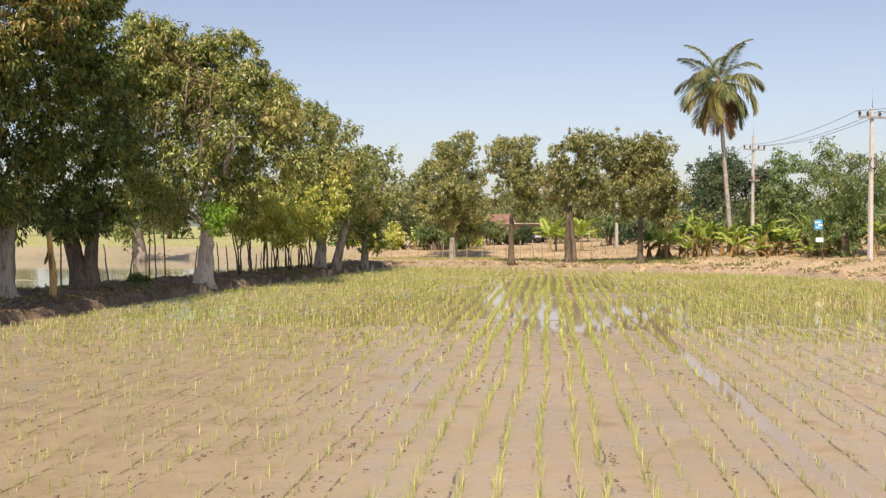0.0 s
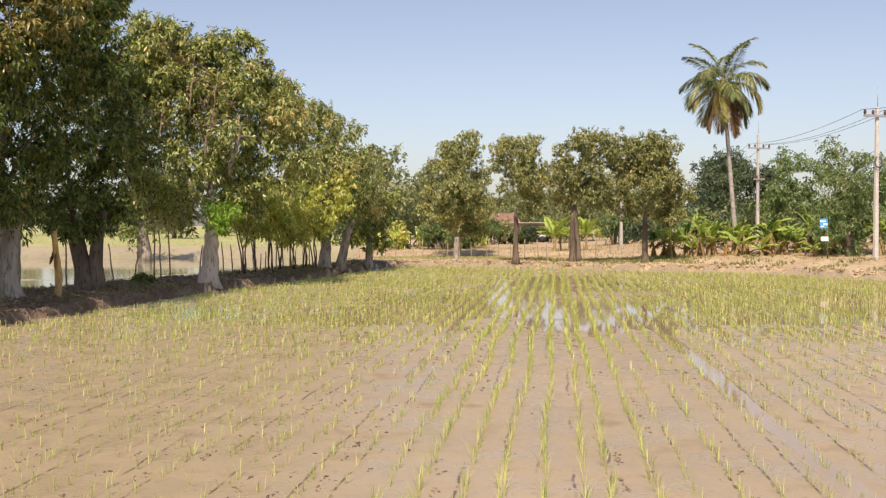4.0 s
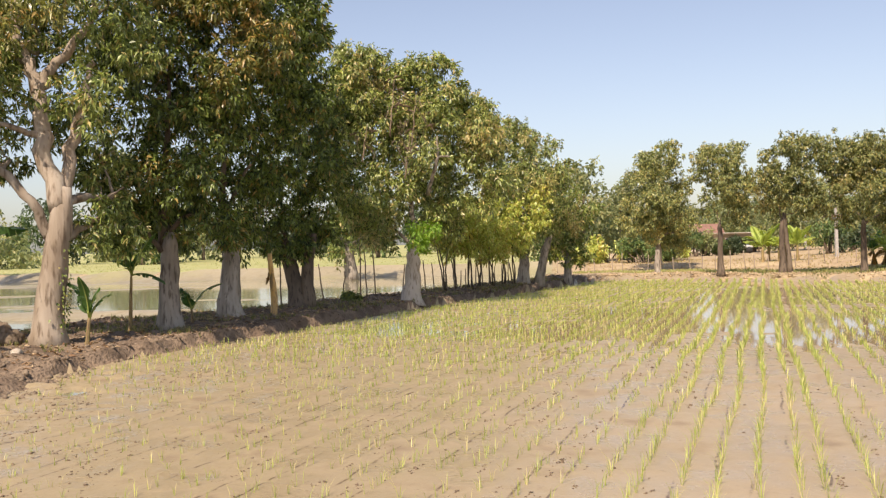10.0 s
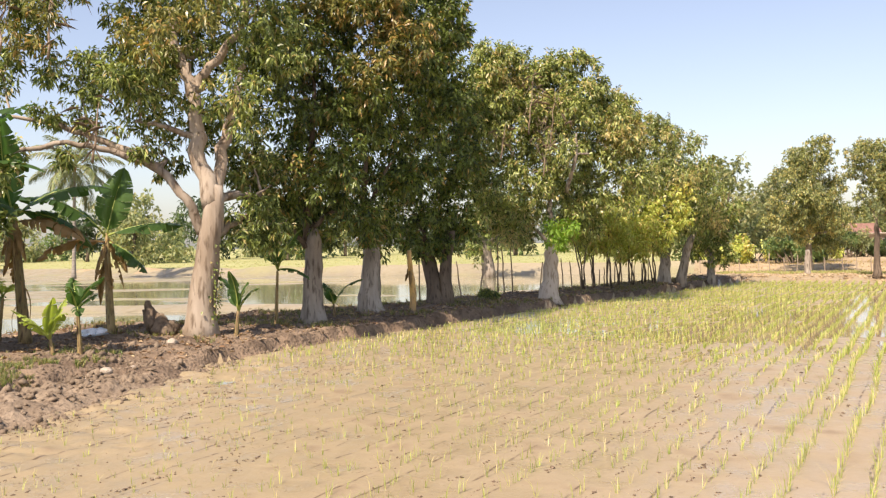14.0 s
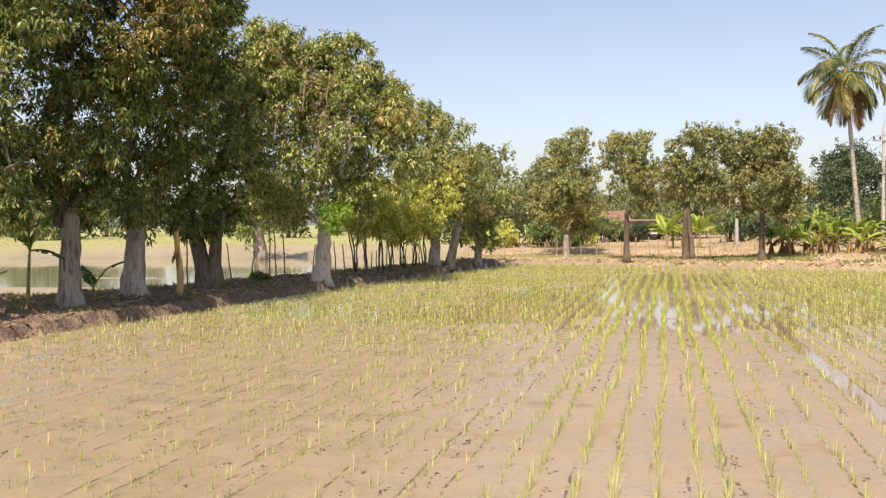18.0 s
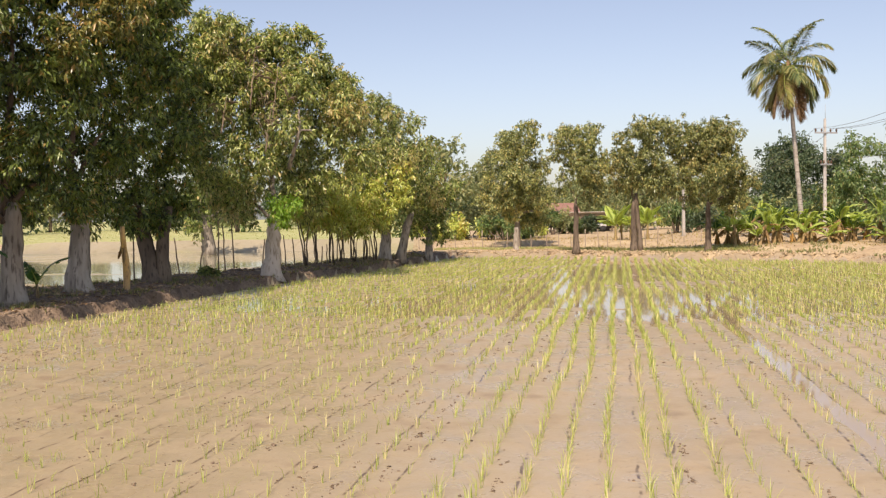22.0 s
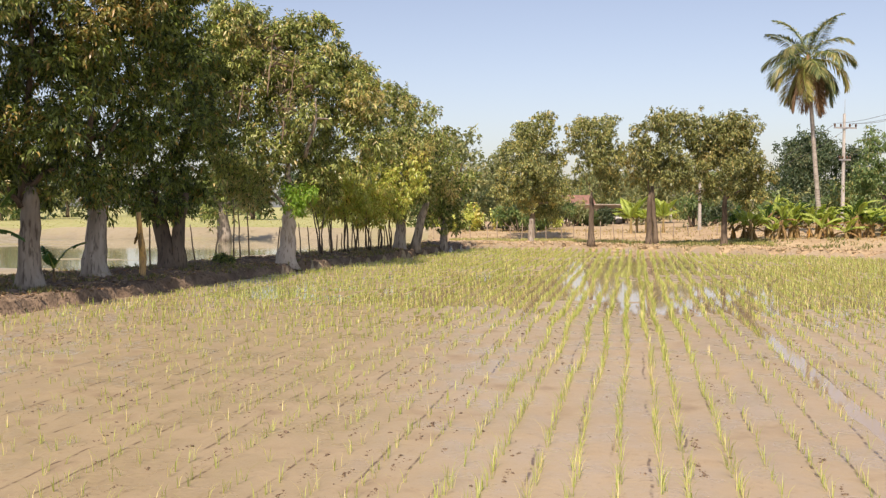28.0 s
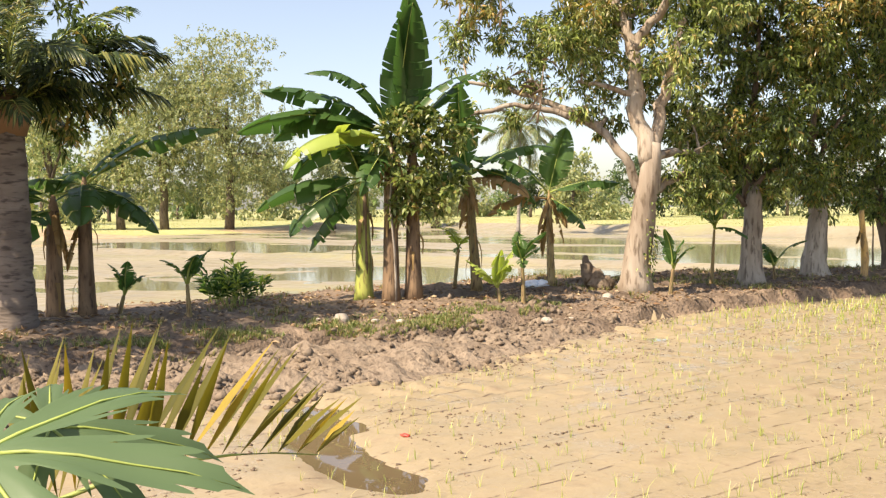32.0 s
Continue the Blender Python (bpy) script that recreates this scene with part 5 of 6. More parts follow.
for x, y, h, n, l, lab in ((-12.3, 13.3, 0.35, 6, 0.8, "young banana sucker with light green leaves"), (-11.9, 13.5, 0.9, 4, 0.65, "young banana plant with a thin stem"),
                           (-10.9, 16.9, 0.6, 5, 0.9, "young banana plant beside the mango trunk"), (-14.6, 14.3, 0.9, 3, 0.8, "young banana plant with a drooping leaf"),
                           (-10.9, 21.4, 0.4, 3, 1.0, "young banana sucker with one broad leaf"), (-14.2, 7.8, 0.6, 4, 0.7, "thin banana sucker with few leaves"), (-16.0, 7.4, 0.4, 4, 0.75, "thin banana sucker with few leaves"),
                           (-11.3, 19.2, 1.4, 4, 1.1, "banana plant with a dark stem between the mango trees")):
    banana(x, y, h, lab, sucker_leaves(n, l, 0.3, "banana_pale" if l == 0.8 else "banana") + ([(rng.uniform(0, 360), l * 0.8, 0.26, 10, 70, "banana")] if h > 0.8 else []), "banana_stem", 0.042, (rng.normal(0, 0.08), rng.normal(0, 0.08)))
vine = thing("climbing_vine", -14.0, 12.15, ground_z(-14.0, 12.15), "leafy climbing vine on the banana stems", "vine")
b, w, s, wd, fc = crown_leaves([(a - (-14.0), c - 12.15, d - ground_z(-14.0, 12.15), r) for a, c, d, r in [(-13.5, 12.2, 3.7, 0.55), (-13.2, 12.4, 3.3, 0.52), (-13.6, 12.2, 2.8, 0.50), (-13.8, 12.2, 4.0, 0.42), (-13.9, 11.9, 3.4, 0.38), (-13.1, 12.6, 2.7, 0.42), (-13.3, 12.4, 2.2, 0.34), (-13.7, 12.1, 2.2, 0.30), (-12.95, 12.7, 3.6, 0.40)]], 10, 8, 0.14, 0.55, 0.5, 0.3)
part("stem", tube(bend((0.1, -0.1, 0.0), (0.1, -0.2, 3.0), 0, 0.05), np.full(7, 0.025), 6, "bark", "stem"), vine)
part("leaf_mass", leaf_mesh("leaf_mass", b, w, s, wd, "mango_dry"), vine, kind="stuff")

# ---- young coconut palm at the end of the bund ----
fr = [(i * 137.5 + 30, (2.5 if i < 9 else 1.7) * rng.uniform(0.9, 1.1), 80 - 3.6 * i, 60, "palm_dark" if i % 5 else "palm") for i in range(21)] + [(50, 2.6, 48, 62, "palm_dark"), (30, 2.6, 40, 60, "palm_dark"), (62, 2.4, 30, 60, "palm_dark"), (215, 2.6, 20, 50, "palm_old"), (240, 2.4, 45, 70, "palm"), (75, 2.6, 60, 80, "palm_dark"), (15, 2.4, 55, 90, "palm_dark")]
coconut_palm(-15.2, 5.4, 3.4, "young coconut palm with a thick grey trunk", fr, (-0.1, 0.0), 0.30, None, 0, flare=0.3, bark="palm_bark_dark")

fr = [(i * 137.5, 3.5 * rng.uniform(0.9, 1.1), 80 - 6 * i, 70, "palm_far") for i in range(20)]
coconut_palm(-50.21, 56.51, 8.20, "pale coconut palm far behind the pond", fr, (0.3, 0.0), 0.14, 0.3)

# ---- sticks and posts on the bund ----
for x, y, h, ln in [(-10.64, 26.49, 1.67, 0.00), (-10.11, 27.48, 1.09, 0.03), (-10.33, 29.41, 1.22, -0.16), (-9.66, 29.41, 0.96, 0.05), (-9.45, 30.63, 2.02, 0.00), (-9.34, 30.96, 1.93, -0.06), (-9.13, 31.28, 2.12, -0.07), (-8.58, 32.67, 1.16, 0.16), (-7.95, 33.80, 1.24, -0.08), (-7.70, 34.19, 1.14, -0.10), (-7.57, 35.01, 0.91, -0.04), (-7.49, 35.43, 0.80, -0.06), (-7.33, 35.86, 0.89, 0.00), (-7.16, 36.30, 0.78, 0.04), (-7.03, 36.75, 0.87, 0.00), (-6.99, 37.70, 1.75, 0.00), (-6.81, 37.70, 1.30, 0.04), (-6.62, 38.19, 1.86, 0.00), (-6.41, 38.69, 1.29, -0.02), (-6.26, 39.20, 0.81, 0.00), (-6.04, 39.73, 0.80, 0.02), (-5.84, 40.27, 0.91, 0.00), (-5.63, 40.83, 0.66, 0.00)]:
    z = ground_z(x, y)
    st = thing("stick_post", x, y, z - 0.05, "thin dry stick driven into the bund", "post", "stick fence on the bund")
    part("stick", tube(bend((0, 0, -0.1), (ln, 0, h), 0, 0.012, 6), np.linspace(0.028, 0.018, 6), 6, "stick", "stick", 0.1), st)
for x, y, h, lab in ((-10.0, 24.3, 1.75, "dried orange banana stem standing on the bund"), (-9.9, 26.9, 1.1, "dried brown banana stem on the bund")):
    st = thing("dead_stem", x, y, ground_z(x, y) - 0.05, lab, "dead plant", "dried banana stems")
    t9 = np.linspace(0, 1, 10)
    part("stem", tube(np.stack([0.05 * np.sin(t9 * 5), 0 * t9, -0.1 + (h + 0.1) * t9], 1), 0.10 - 0.035 * t9 + 0.02 * np.exp(-t9 * 8), 10, "orange_stem", "stem", 0.14), st)
    for k in range(3):
        bl, rb = banana_leaf(0.6, 0.14, radians(-65), radians(15), 5, "banana_dry", 0.8)
        lf = part("dead_leaf", bl, st)
        lf.matrix_basis = pose(0, 0, h * rng.uniform(0.75, 1.0), 0, 0, rng.uniform(0, 360))

# ---- termite mound, stones, bag on the bund ----
def lumpy(name, rx_, ry_, rz_, material, bumps=0.2, sub=3):
    bm = bmesh.new()
    bmesh.ops.create_icosphere(bm, subdivisions=sub, radius=1.0)
    off = rng.uniform(0, 50)
    for v in bm.verts:
        n = noise.noise(v.co * 1.6 + Vector((off, 0, 0))) + 0.5 * noise.noise(v.co * 4.5 + Vector((0, off, 0)))
        v.co *= 1 + bumps * n
        v.co.x *= rx_
        v.co.y *= ry_
        v.co.z *= rz_
    return from_bm(name, bm, material)


mound = thing("termite_mound", -12.55, 16.5, ground_z(-12.55, 16.5), "small brown termite mound that leans to the tree", "mound")
for name, dx, dz, r1, r2 in (("base", 0.16, 0.08, 0.26, 0.22), ("shoulder", 0.04, 0.22, 0.2, 0.26), ("spire", -0.10, 0.36, 0.14, 0.32)):
    p_ = part(name, lumpy(name, r1, r1 * 0.8, r2, "clod", 0.55), mound)
    p_.matrix_basis = pose(dx, dx * 0.7, dz, 0, -14, 0)
bag = tagged(new("plastic_bag", lumpy("plastic_bag", 0.28, 0.2, 0.12, "bag", 0.5)), "crumpled white and blue plastic bag on the bund", "bag")
bag.matrix_world = pose(-13.3, 15.5, ground_z(-13.3, 15.5) + 0.08, 0, 0, 40)
for x, y, r in ((-12.6, 9.7, 0.2), (-12.2, 10.1, 0.09), (-11.9, 10.4, 0.08), (-11.3, 15.3, 0.16), (-12.7, 9.3, 0.06), (-10.9, 11.9, 0.12), (-10.7, 12.2, 0.1), (-10.5, 12.5, 0.13), (-10.3, 12.9, 0.09), (-12.0, 7.4, 0.07), (-11.0, 11.4, 0.09)):
    st = tagged(new("stone", lumpy("stone", r, r * 0.7, r * 0.45, "stone", 0.35, 2)), "pale flat stone lying on the bund", "stone", "stones on the bund")
    st.matrix_world = pose(x, y, ground_z(x, y) + r * 0.2, 0, 0, rng.uniform(0, 180))
twig_red = tagged(new("plastic_scrap", lumpy("plastic_scrap", 0.055, 0.03, 0.018, "red", 0.9, 2)), "small red plastic scrap in the mud", "litter")
twig_red.matrix_world = pose(-6.55, 5.75, ground_z(-6.55, 5.75) + 0.012)

ivy = thing("ivy", -11.6, 16.6, ground_z(-11.6, 16.6), "small green ivy on the old mango trunk", "vine")
m_ = 90
hz, aa_ = rng.triangular(0.1, 0.5, 2.0, m_), rng.normal(-0.25, 0.28, m_)
b = np.stack([0.02 + 0.275 * np.cos(aa_) + 0.11 * hz, 0.2 + 0.275 * np.sin(aa_), hz], 1)
part("leaf_mass", leaf_mesh("leaf_mass", b, np.stack([np.cos(aa_), np.sin(aa_), -0.8 + 0 * aa_], 1) + rng.normal(0, 0.4, (m_, 3)), 0.075, 0.05, "mango_dry", face=np.stack([np.cos(aa_), np.sin(aa_), 0.4 + 0 * aa_], 1)), ivy, kind="stuff")

# ---- low shrub between the palm and the bananas ----
def shrub(x, y, w, h, leaf, label, size=0.18, slim=0.3, group="", n=9, per=14):
    z = ground_z(x, y)
    ob = thing("shrub", x, y, z, label, "shrub", group)
    bl = [(rng.uniform(-0.35, 0.35) * w, rng.uniform(-0.35, 0.35) * w, h * rng.uniform(0.25, 0.75), min(w, h) * rng.uniform(0.22, 0.36)) for _ in range(n)]
    for a, c, d, r in bl[:4]:
        part("stem", tube(bend((a * 0.2, c * 0.2, -0.05), (a, c, d), 0, 0.02), np.linspace(0.03, 0.01, 7) * max(h, 0.6), 6, "bark_dark", "stem"), ob)
    b, w_, s, wd, fc = crown_leaves(bl, per, 7, size, slim, 0.3, 0.0)
    part("foliage", leaf_mesh("foliage", b, w_, s, wd, leaf, face=fc), ob)
    return ob


def spiky_shrub(x, y):
    ob = thing("shrub", x, y, ground_z(x, y), "low green shrub with long pointed leaves", "shrub")
    for k in range(36):
        a, r = rng.uniform(0, 6.28), 0.52 * math.sqrt(rng.random())
        px_, py_, h = r * math.cos(a) * 1.1, r * math.sin(a) * 1.1, rng.uniform(0.5, 0.95) * (1.1 - 0.8 * r)
        tip = (px_ * 1.25 + rng.normal(0, 0.06), py_ * 1.25 + rng.normal(0, 0.06), h)
        st = part("stem", tube(bend((px_ * 0.8, py_ * 0.8, -0.05), tip, 0, 0.02, 5), np.linspace(0.012, 0.006, 5), 5, "rib", "stem"), ob)
        m = 13
        u = rng.uniform(0.35, 1.0, m)[:, None]
        base = np.array([px_ * 0.8, py_ * 0.8, 0]) * (1 - u) + np.array(tip) * u
        way = ball(m) * [1, 1, 0.5] + [px_ * 0.8, py_ * 0.8, 0.55]
        part("leaves", leaf_mesh("leaves", base, way, rng.uniform(0.18, 0.34, m), rng.uniform(0.045, 0.075, m), "banana" if k % 3 else "banana_pale", 0.3, 0.12), st)


spiky_shrub(-15.9, 9.7)
shrub(-9.35, 29.3, 0.6, 0.3, "mango_dry", "low weedy clump on the bund", 0.12, 0.4)
for k in range(7):
    x, y = -7.6 + k * 0.32, 35.4 + k * 0.85
    ob = thing("sapling", x, y, ground_z(x, y) - 0.03, "slender sapling with yellowish drooping leaves", "sapling", "saplings on the bund")
    h = rng.uniform(2.2, 3.0)
    for j in range(3):
        e = (rng.normal(0, 0.25), rng.normal(0, 0.25), h * rng.uniform(0.8, 1))
        part("stem", tube(bend((rng.normal(0, 0.06), 0, -0.05), e, 0, 0.03), np.linspace(0.035, 0.015, 7), 6, "bark_dark", "stem"), ob)
    b, w_, s, wd, fc = crown_leaves([(rng.normal(0, 0.35), rng.normal(0, 0.35), h * u, 0.5) for u in (0.62, 0.78, 0.95, 1.1)], 7, 8, 0.23, 0.3)
    part("crown", leaf_mesh("crown", b, w_, s, wd, "mango_pale", face=fc), ob)

# ---- far side: hedges, house, shed, sign ----
for k in range(30):
    az = rng.uniform(-0.09, 0.035) if k < 18 else rng.uniform(0.1, 0.15)
    d = rng.uniform(64, 82) if k < 18 else rng.uniform(95, 110)
    w = rng.uniform(2.5, 4.5)
    shrub(d * az, d, w, rng.uniform(1.6, 3.0), ("mango_pale", "far_leaf", "far_leaf", "dark_leaf")[k % 4], "dense green bush at the roadside", 0.3, 0.4, "bushes past the far bank", 5, 0.8)
for k in range(16):
    x, y = 12 + k * 1.5 + rng.uniform(-0.6, 0.6), 66 + rng.uniform(-4, 8)
    shrub(x, y, rng.uniform(2.5, 4), rng.uniform(2.0, 3.6), ("far_leaf", "dark_leaf", "hazy_leaf")[k % 3], "dense green bush behind the banana plants", 0.3, 0.4, "bushes behind the banana plants", 5, 0.8)
far_tree(26.84, 95.00, 9.0, 9.0, "dark_leaf", 0.15, 0.3, "broad dark green tree behind the palm", 0.7, n_blobs=26, base_z=0.8, group="distant trees")
far_tree(32.0, 97.0, 7.5, 7.0, "dark_leaf", 0.15, 0.3, "broad dark green tree behind the palm", 0.7, n_blobs=20, base_z=0.8, group="distant trees")
for x, y, h, w, lf in ((-4.6, 72, 8.2, 5.5, "hazy_leaf"), (-2.0, 76, 6.6, 4.8, "hazy_leaf"), (-7.0, 70, 6.5, 5, "far_leaf"), (9.5, 115, 6.0, 7.5, "hazy_leaf"), (16, 112, 6, 7, "far_leaf"),
                       (4.5, 120, 6, 8, "hazy_leaf"), (13.5, 118, 5.5, 8, "far_leaf"), (20, 116, 6, 8, "hazy_leaf"), (17.5, 84, 5, 5, "far_leaf"), (11.5, 84, 6.4, 6, "hazy_leaf"), (17, 100, 7.2, 6.5, "hazy_leaf"), (9.6, 112, 8.0, 8, "hazy_leaf"), (1.5, 112, 9, 8, "hazy_leaf"), (30, 58, 6.5, 5, "hazy_leaf"), (35, 66, 8, 6, "far_leaf")):
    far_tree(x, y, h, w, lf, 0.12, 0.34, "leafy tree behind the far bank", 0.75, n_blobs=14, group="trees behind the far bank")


def house():
    ob = thing("house", 5.48, 104.99, 0.58 - 0.35, "farmhouse with a red tiled roof half hidden by trees", "house")
    bm = bmesh.new()
    box(bm, 0, 0, 0.9, 4.2, 3.0, 2.0)
    part("wall", from_bm("wall", bm, "plaster", False), ob)
    for s in (1, -1):
        bm = bmesh.new()
        vs = [bm.verts.new(p) for p in ((-2.6, s * 2.1, 1.8), (2.6, s * 2.1, 1.8), (2.1, 0, 3.2), (-2.1, 0, 3.2), (-2.6, s * 2.1, 1.7), (2.6, s * 2.1, 1.7), (2.1, 0, 3.1), (-2.1, 0, 3.1))]
        for f in ((0, 1, 2, 3), (4, 7, 6, 5), (0, 4, 5, 1), (2, 6, 7, 3), (1, 5, 6, 2), (0, 3, 7, 4)):
            bm.faces.new([vs[i] for i in f])
        part("roof", from_bm("roof", bm, "tile", False), ob, "red clay tile roof slope")
    for x in (-1.4, 0.1, 1.5):
        bm = bmesh.new()
        box(bm, x, -1.52, 1.1, 0.7, 0.08, 0.8)
        part("window", from_bm("window", bm, "dark_wood", False), ob)


house()


def shed():
    ob = thing("shed", 7.97, 91.98, 0.39 - 0.1, "open farm shed with a grey tin roof", "shed")
    for x in (-1.9, 0, 1.9):
        for y in (-1.4, 1.4):
            part("post", tube([(x, y, -0.2), (x, y, 1.7)], [0.07, 0.06], 8, "dark_wood", "post"), ob)
    bm = bmesh.new()
    vs = box(bm, 0, 0, 1.7, 4.4, 3.4, 0.06)
    for v in vs:
        v.co.z += 0.22 * v.co.y * -0.5 + 0.2
    part("roof", from_bm("roof", bm, "tin", False), ob, "rusty grey tin roof")
    bm = bmesh.new()
    box(bm, 0, 1.45, 0.7, 4.0, 0.08, 1.4)
    part("back_wall", from_bm("back_wall", bm, "dark_wood", False), ob)


shed()


def pickup(x, y, z):
    ob = thing("pickup_truck", x, y, z, "white pickup truck parked under the shed", "car")
    bm = bmesh.new()
    box(bm, 0, 0, 0.62, 3.0, 1.4, 0.4)
    bmesh.ops.bevel(bm, geom=bm.edges[:], offset=0.08, segments=2, affect="EDGES")
    part("body", from_bm("body", bm, "white_paint"), ob)
    bm = bmesh.new()
    for v in box(bm, -0.3, 0, 1.12, 1.6, 1.35, 0.55):
        if v.co.z > 1.2:
            v.co.x = -0.3 + (v.co.x + 0.3) * 0.7
    part("cab", from_bm("cab", bm, "glass", False), ob, "dark glass cab windows")
    bm = bmesh.new()
    box(bm, -0.3, 0, 1.42, 1.2, 1.3, 0.06)
    part("roof", from_bm("roof", bm, "white_paint", False), ob)
    for wx in (-1.15, 1.15):
        for wy in (-0.7, 0.7):
            part("wheel", tube([(wx, wy - 0.1, 0.3), (wx, wy + 0.1, 0.3)], [0.3, 0.3], 14, "rubber", "wheel"), ob)


pickup(7.97, 91.98, ground_z(7.97, 91.98))
for k in range(9):
    x = 2.2 + k * 0.6
    shrub(x, 84 + rng.uniform(-2, 2), 1.7, rng.uniform(2.7, 3.2) if k < 5 else rng.uniform(1.2, 1.8), ("far_leaf", "hazy_leaf", "dark_leaf")[k % 3], "dense green bush in front of the house", 0.22, 0.4, "bushes by the house", 6, 2.5)


def road_sign():
    x, y = 17.52, 43.97
    z = ground_z(x, y)
    ob = thing("road_sign", x, y, z - 0.1, "small blue sign with white marks on a thin post", "sign")
    part("post", tube([(0, 0, -0.1), (0, 0, 2.4 - z)], [0.03, 0.03], 8, "dark_wood", "post"), ob)
    bm = bmesh.new()
    box(bm, -0.2, -0.05, 2.3 - z, 0.36, 0.03, 0.44)
    bmesh.ops.bevel(bm, geom=bm.edges[:], offset=0.01, segments=1, affect="EDGES")
    bd = part("board", from_bm("board", bm, "blue_sign", False), ob)
    for k, (bx_, bz_, bw, bh) in enumerate(((-0.25, 2.3, 0.26, 0.07), (-0.13, 2.17, 0.2, 0.09), (-0.27, 2.07, 0.14, 0.05))):
        bm = bmesh.new()
        box(bm, bx_, -0.07, bz_ + 0.1 - z, bw, 0.008, bh)
        part("mark", from_bm("mark", bm, "white_paint", False), bd, "white mark on the board")
    bm = bmesh.new()
    box(bm, -0.15, -0.05, 1.6 - z, 0.34, 0.03, 0.2)
    part("plate", from_bm("plate", bm, "white_paint", False), ob, "small white plate below the board")


road_sign()
for x, y, h in ((0.45, 50.6, 1.3),):
    st = thing("stump", x, y, ground_z(x, y) - 0.1, "bleached grey tree stump on the far bank", "stump", "stumps on the far bank")
    part("trunk", tube(trunk_points((0, 0, 0), h, (0.03, 0), 0.02), np.linspace(0.16, 0.12, 8), 10, "bark", "trunk", 0.15), st)
for k in range(26):
    x = -6 + k * 0.75 + rng.uniform(-0.2, 0.2)
    y = 57 + rng.uniform(-0.6, 0.6)
    st = thing("fence_post", x, y, ground_z(x, y) - 0.1, "thin wooden fence post past the far bank", "post", "fence past the far bank")
    part("post", tube(bend((0, 0, -0.1), (rng.normal(0, 0.04), 0, rng.uniform(0.8, 1.2)), 0, 0.01, 4), np.full(4, 0.03), 6, "bark_pale", "post", 0.1), st)

# ---- papaya and a coconut seedling beside the camera ----
def papaya_leaf(r):
    """A deeply lobed leaf in the xy plane, cupped and rippled; each lobe has side lobes. Returns blade and veins."""
    bm = bmesh.new()
    lobes, out, half = 7, [], 290 / 6 / 2
    for k in range(261):
        deg = -145 - half * 0.8 + (290 + half * 1.6) * k / 260
        i = min(lobes - 1, max(0, round((deg + 145) / (2 * half))))
        c = radians(-145 + 2 * half * i)
        d = min(1.0, abs(deg - math.degrees(c)) / half)
        rr = 0.22 + 0.78 * (1 - d) ** 1.8
        for at, wide, tall in ((0.34, 0.13, 0.24), (0.62, 0.14, 0.30), (0.15, 0.06, 0.10)):
            rr += tall * max(0.0, 1 - abs(d - at) / wide) ** 0.7
        long = r * (0.72 + 0.28 * math.cos(c))
        out.append((long * rr * math.cos(radians(deg)), long * rr * math.sin(radians(deg)), d))

    def height(x, y, off):
        d, th = math.hypot(x, y) / r, math.atan2(y, x)
        return r * (-0.34 * d * d + 0.06 * d - 0.05 * (1 - off) ** 2 * d + 0.025 * math.sin(9 * d + 3 * th) * d + 0.02 * math.sin(17 * th) * d * d)
    rings = []
    for f in (0.14, 0.28, 0.42, 0.56, 0.7, 0.82, 0.92, 1.0):
        rings.append([bm.verts.new((x * f, y * f, height(x * f, y * f, off))) for x, y, off in out])
    mid_v = bm.verts.new((0, 0, 0))
    n = len(out)
    for k in range(n - 1):
        bm.faces.new((mid_v, rings[0][k], rings[0][k + 1]))
        for lo_, hi_ in zip(rings, rings[1:]):
            bm.faces.new((lo_[k], hi_[k], hi_[k + 1], lo_[k + 1]))
    blade = from_bm("blade", bm, "papaya", True)
    veins = []
    for i in range(lobes):
        c = radians(-145 + 290 * i / (lobes - 1))
        long = r * (0.72 + 0.28 * math.cos(c)) * 0.95
        t5 = np.linspace(0, 1, 6)
        veins.append(tube(np.stack([long * t5 * math.cos(c), long * t5 * math.sin(c), r * (-0.34 * t5 * t5 * (long / r) ** 2 + 0.01 * t5 * (long / r) + 0.025 * np.sin(9 * t5 * long / r + 3 * c) * t5 * long / r + 0.02 * math.sin(17 * c) * (t5 * long / r) ** 2)], 1) + [0, 0, 0.003], 0.0065 * r * (1.2 - t5) * 1.4, 5, "rib", "vein"))
    return blade, veins


def papaya():
    x, y = -2.95, 0.55
    z = ground_z(x, y)
    ob = thing("papaya_plant", x, y, z, "young papaya plant with broad lobed leaves", "papaya plant")
    part("stem", tube(bend((0, 0, -0.1), (0, 0, 0.75), 0, 0.01), np.linspace(0.05, 0.03, 7), 10, "banana_stem_green", "stem", 0.04), ob)
    for lx, ly, lz, r, yaw, tip, roll in ((0.27, 0.26, 1.01, 0.70, 44, 6, 24), (0.00, 0.56, 0.99, 0.52, 62, -2, 26), (-0.3, 0.1, 0.9, 0.34, 190, 5, 0), (0.1, -0.3, 0.92, 0.34, 280, 5, 0), (0.1, -0.1, 0.72, 0.36, 10, -8, 18)):
        part("petiole", tube(bend((0, 0, 0.7), (lx, ly, lz), 0.05, 0.0), np.full(7, 0.009), 6, "rib", "petiole"), ob)
        lf = new("leaf")
        lf.parent = ob
        lf.matrix_basis = pose(lx, ly, lz, roll, -tip, yaw)
        blade, veins = papaya_leaf(r)
        part("blade", blade, lf)
        for v in veins:
            part("vein", v, lf)


papaya()


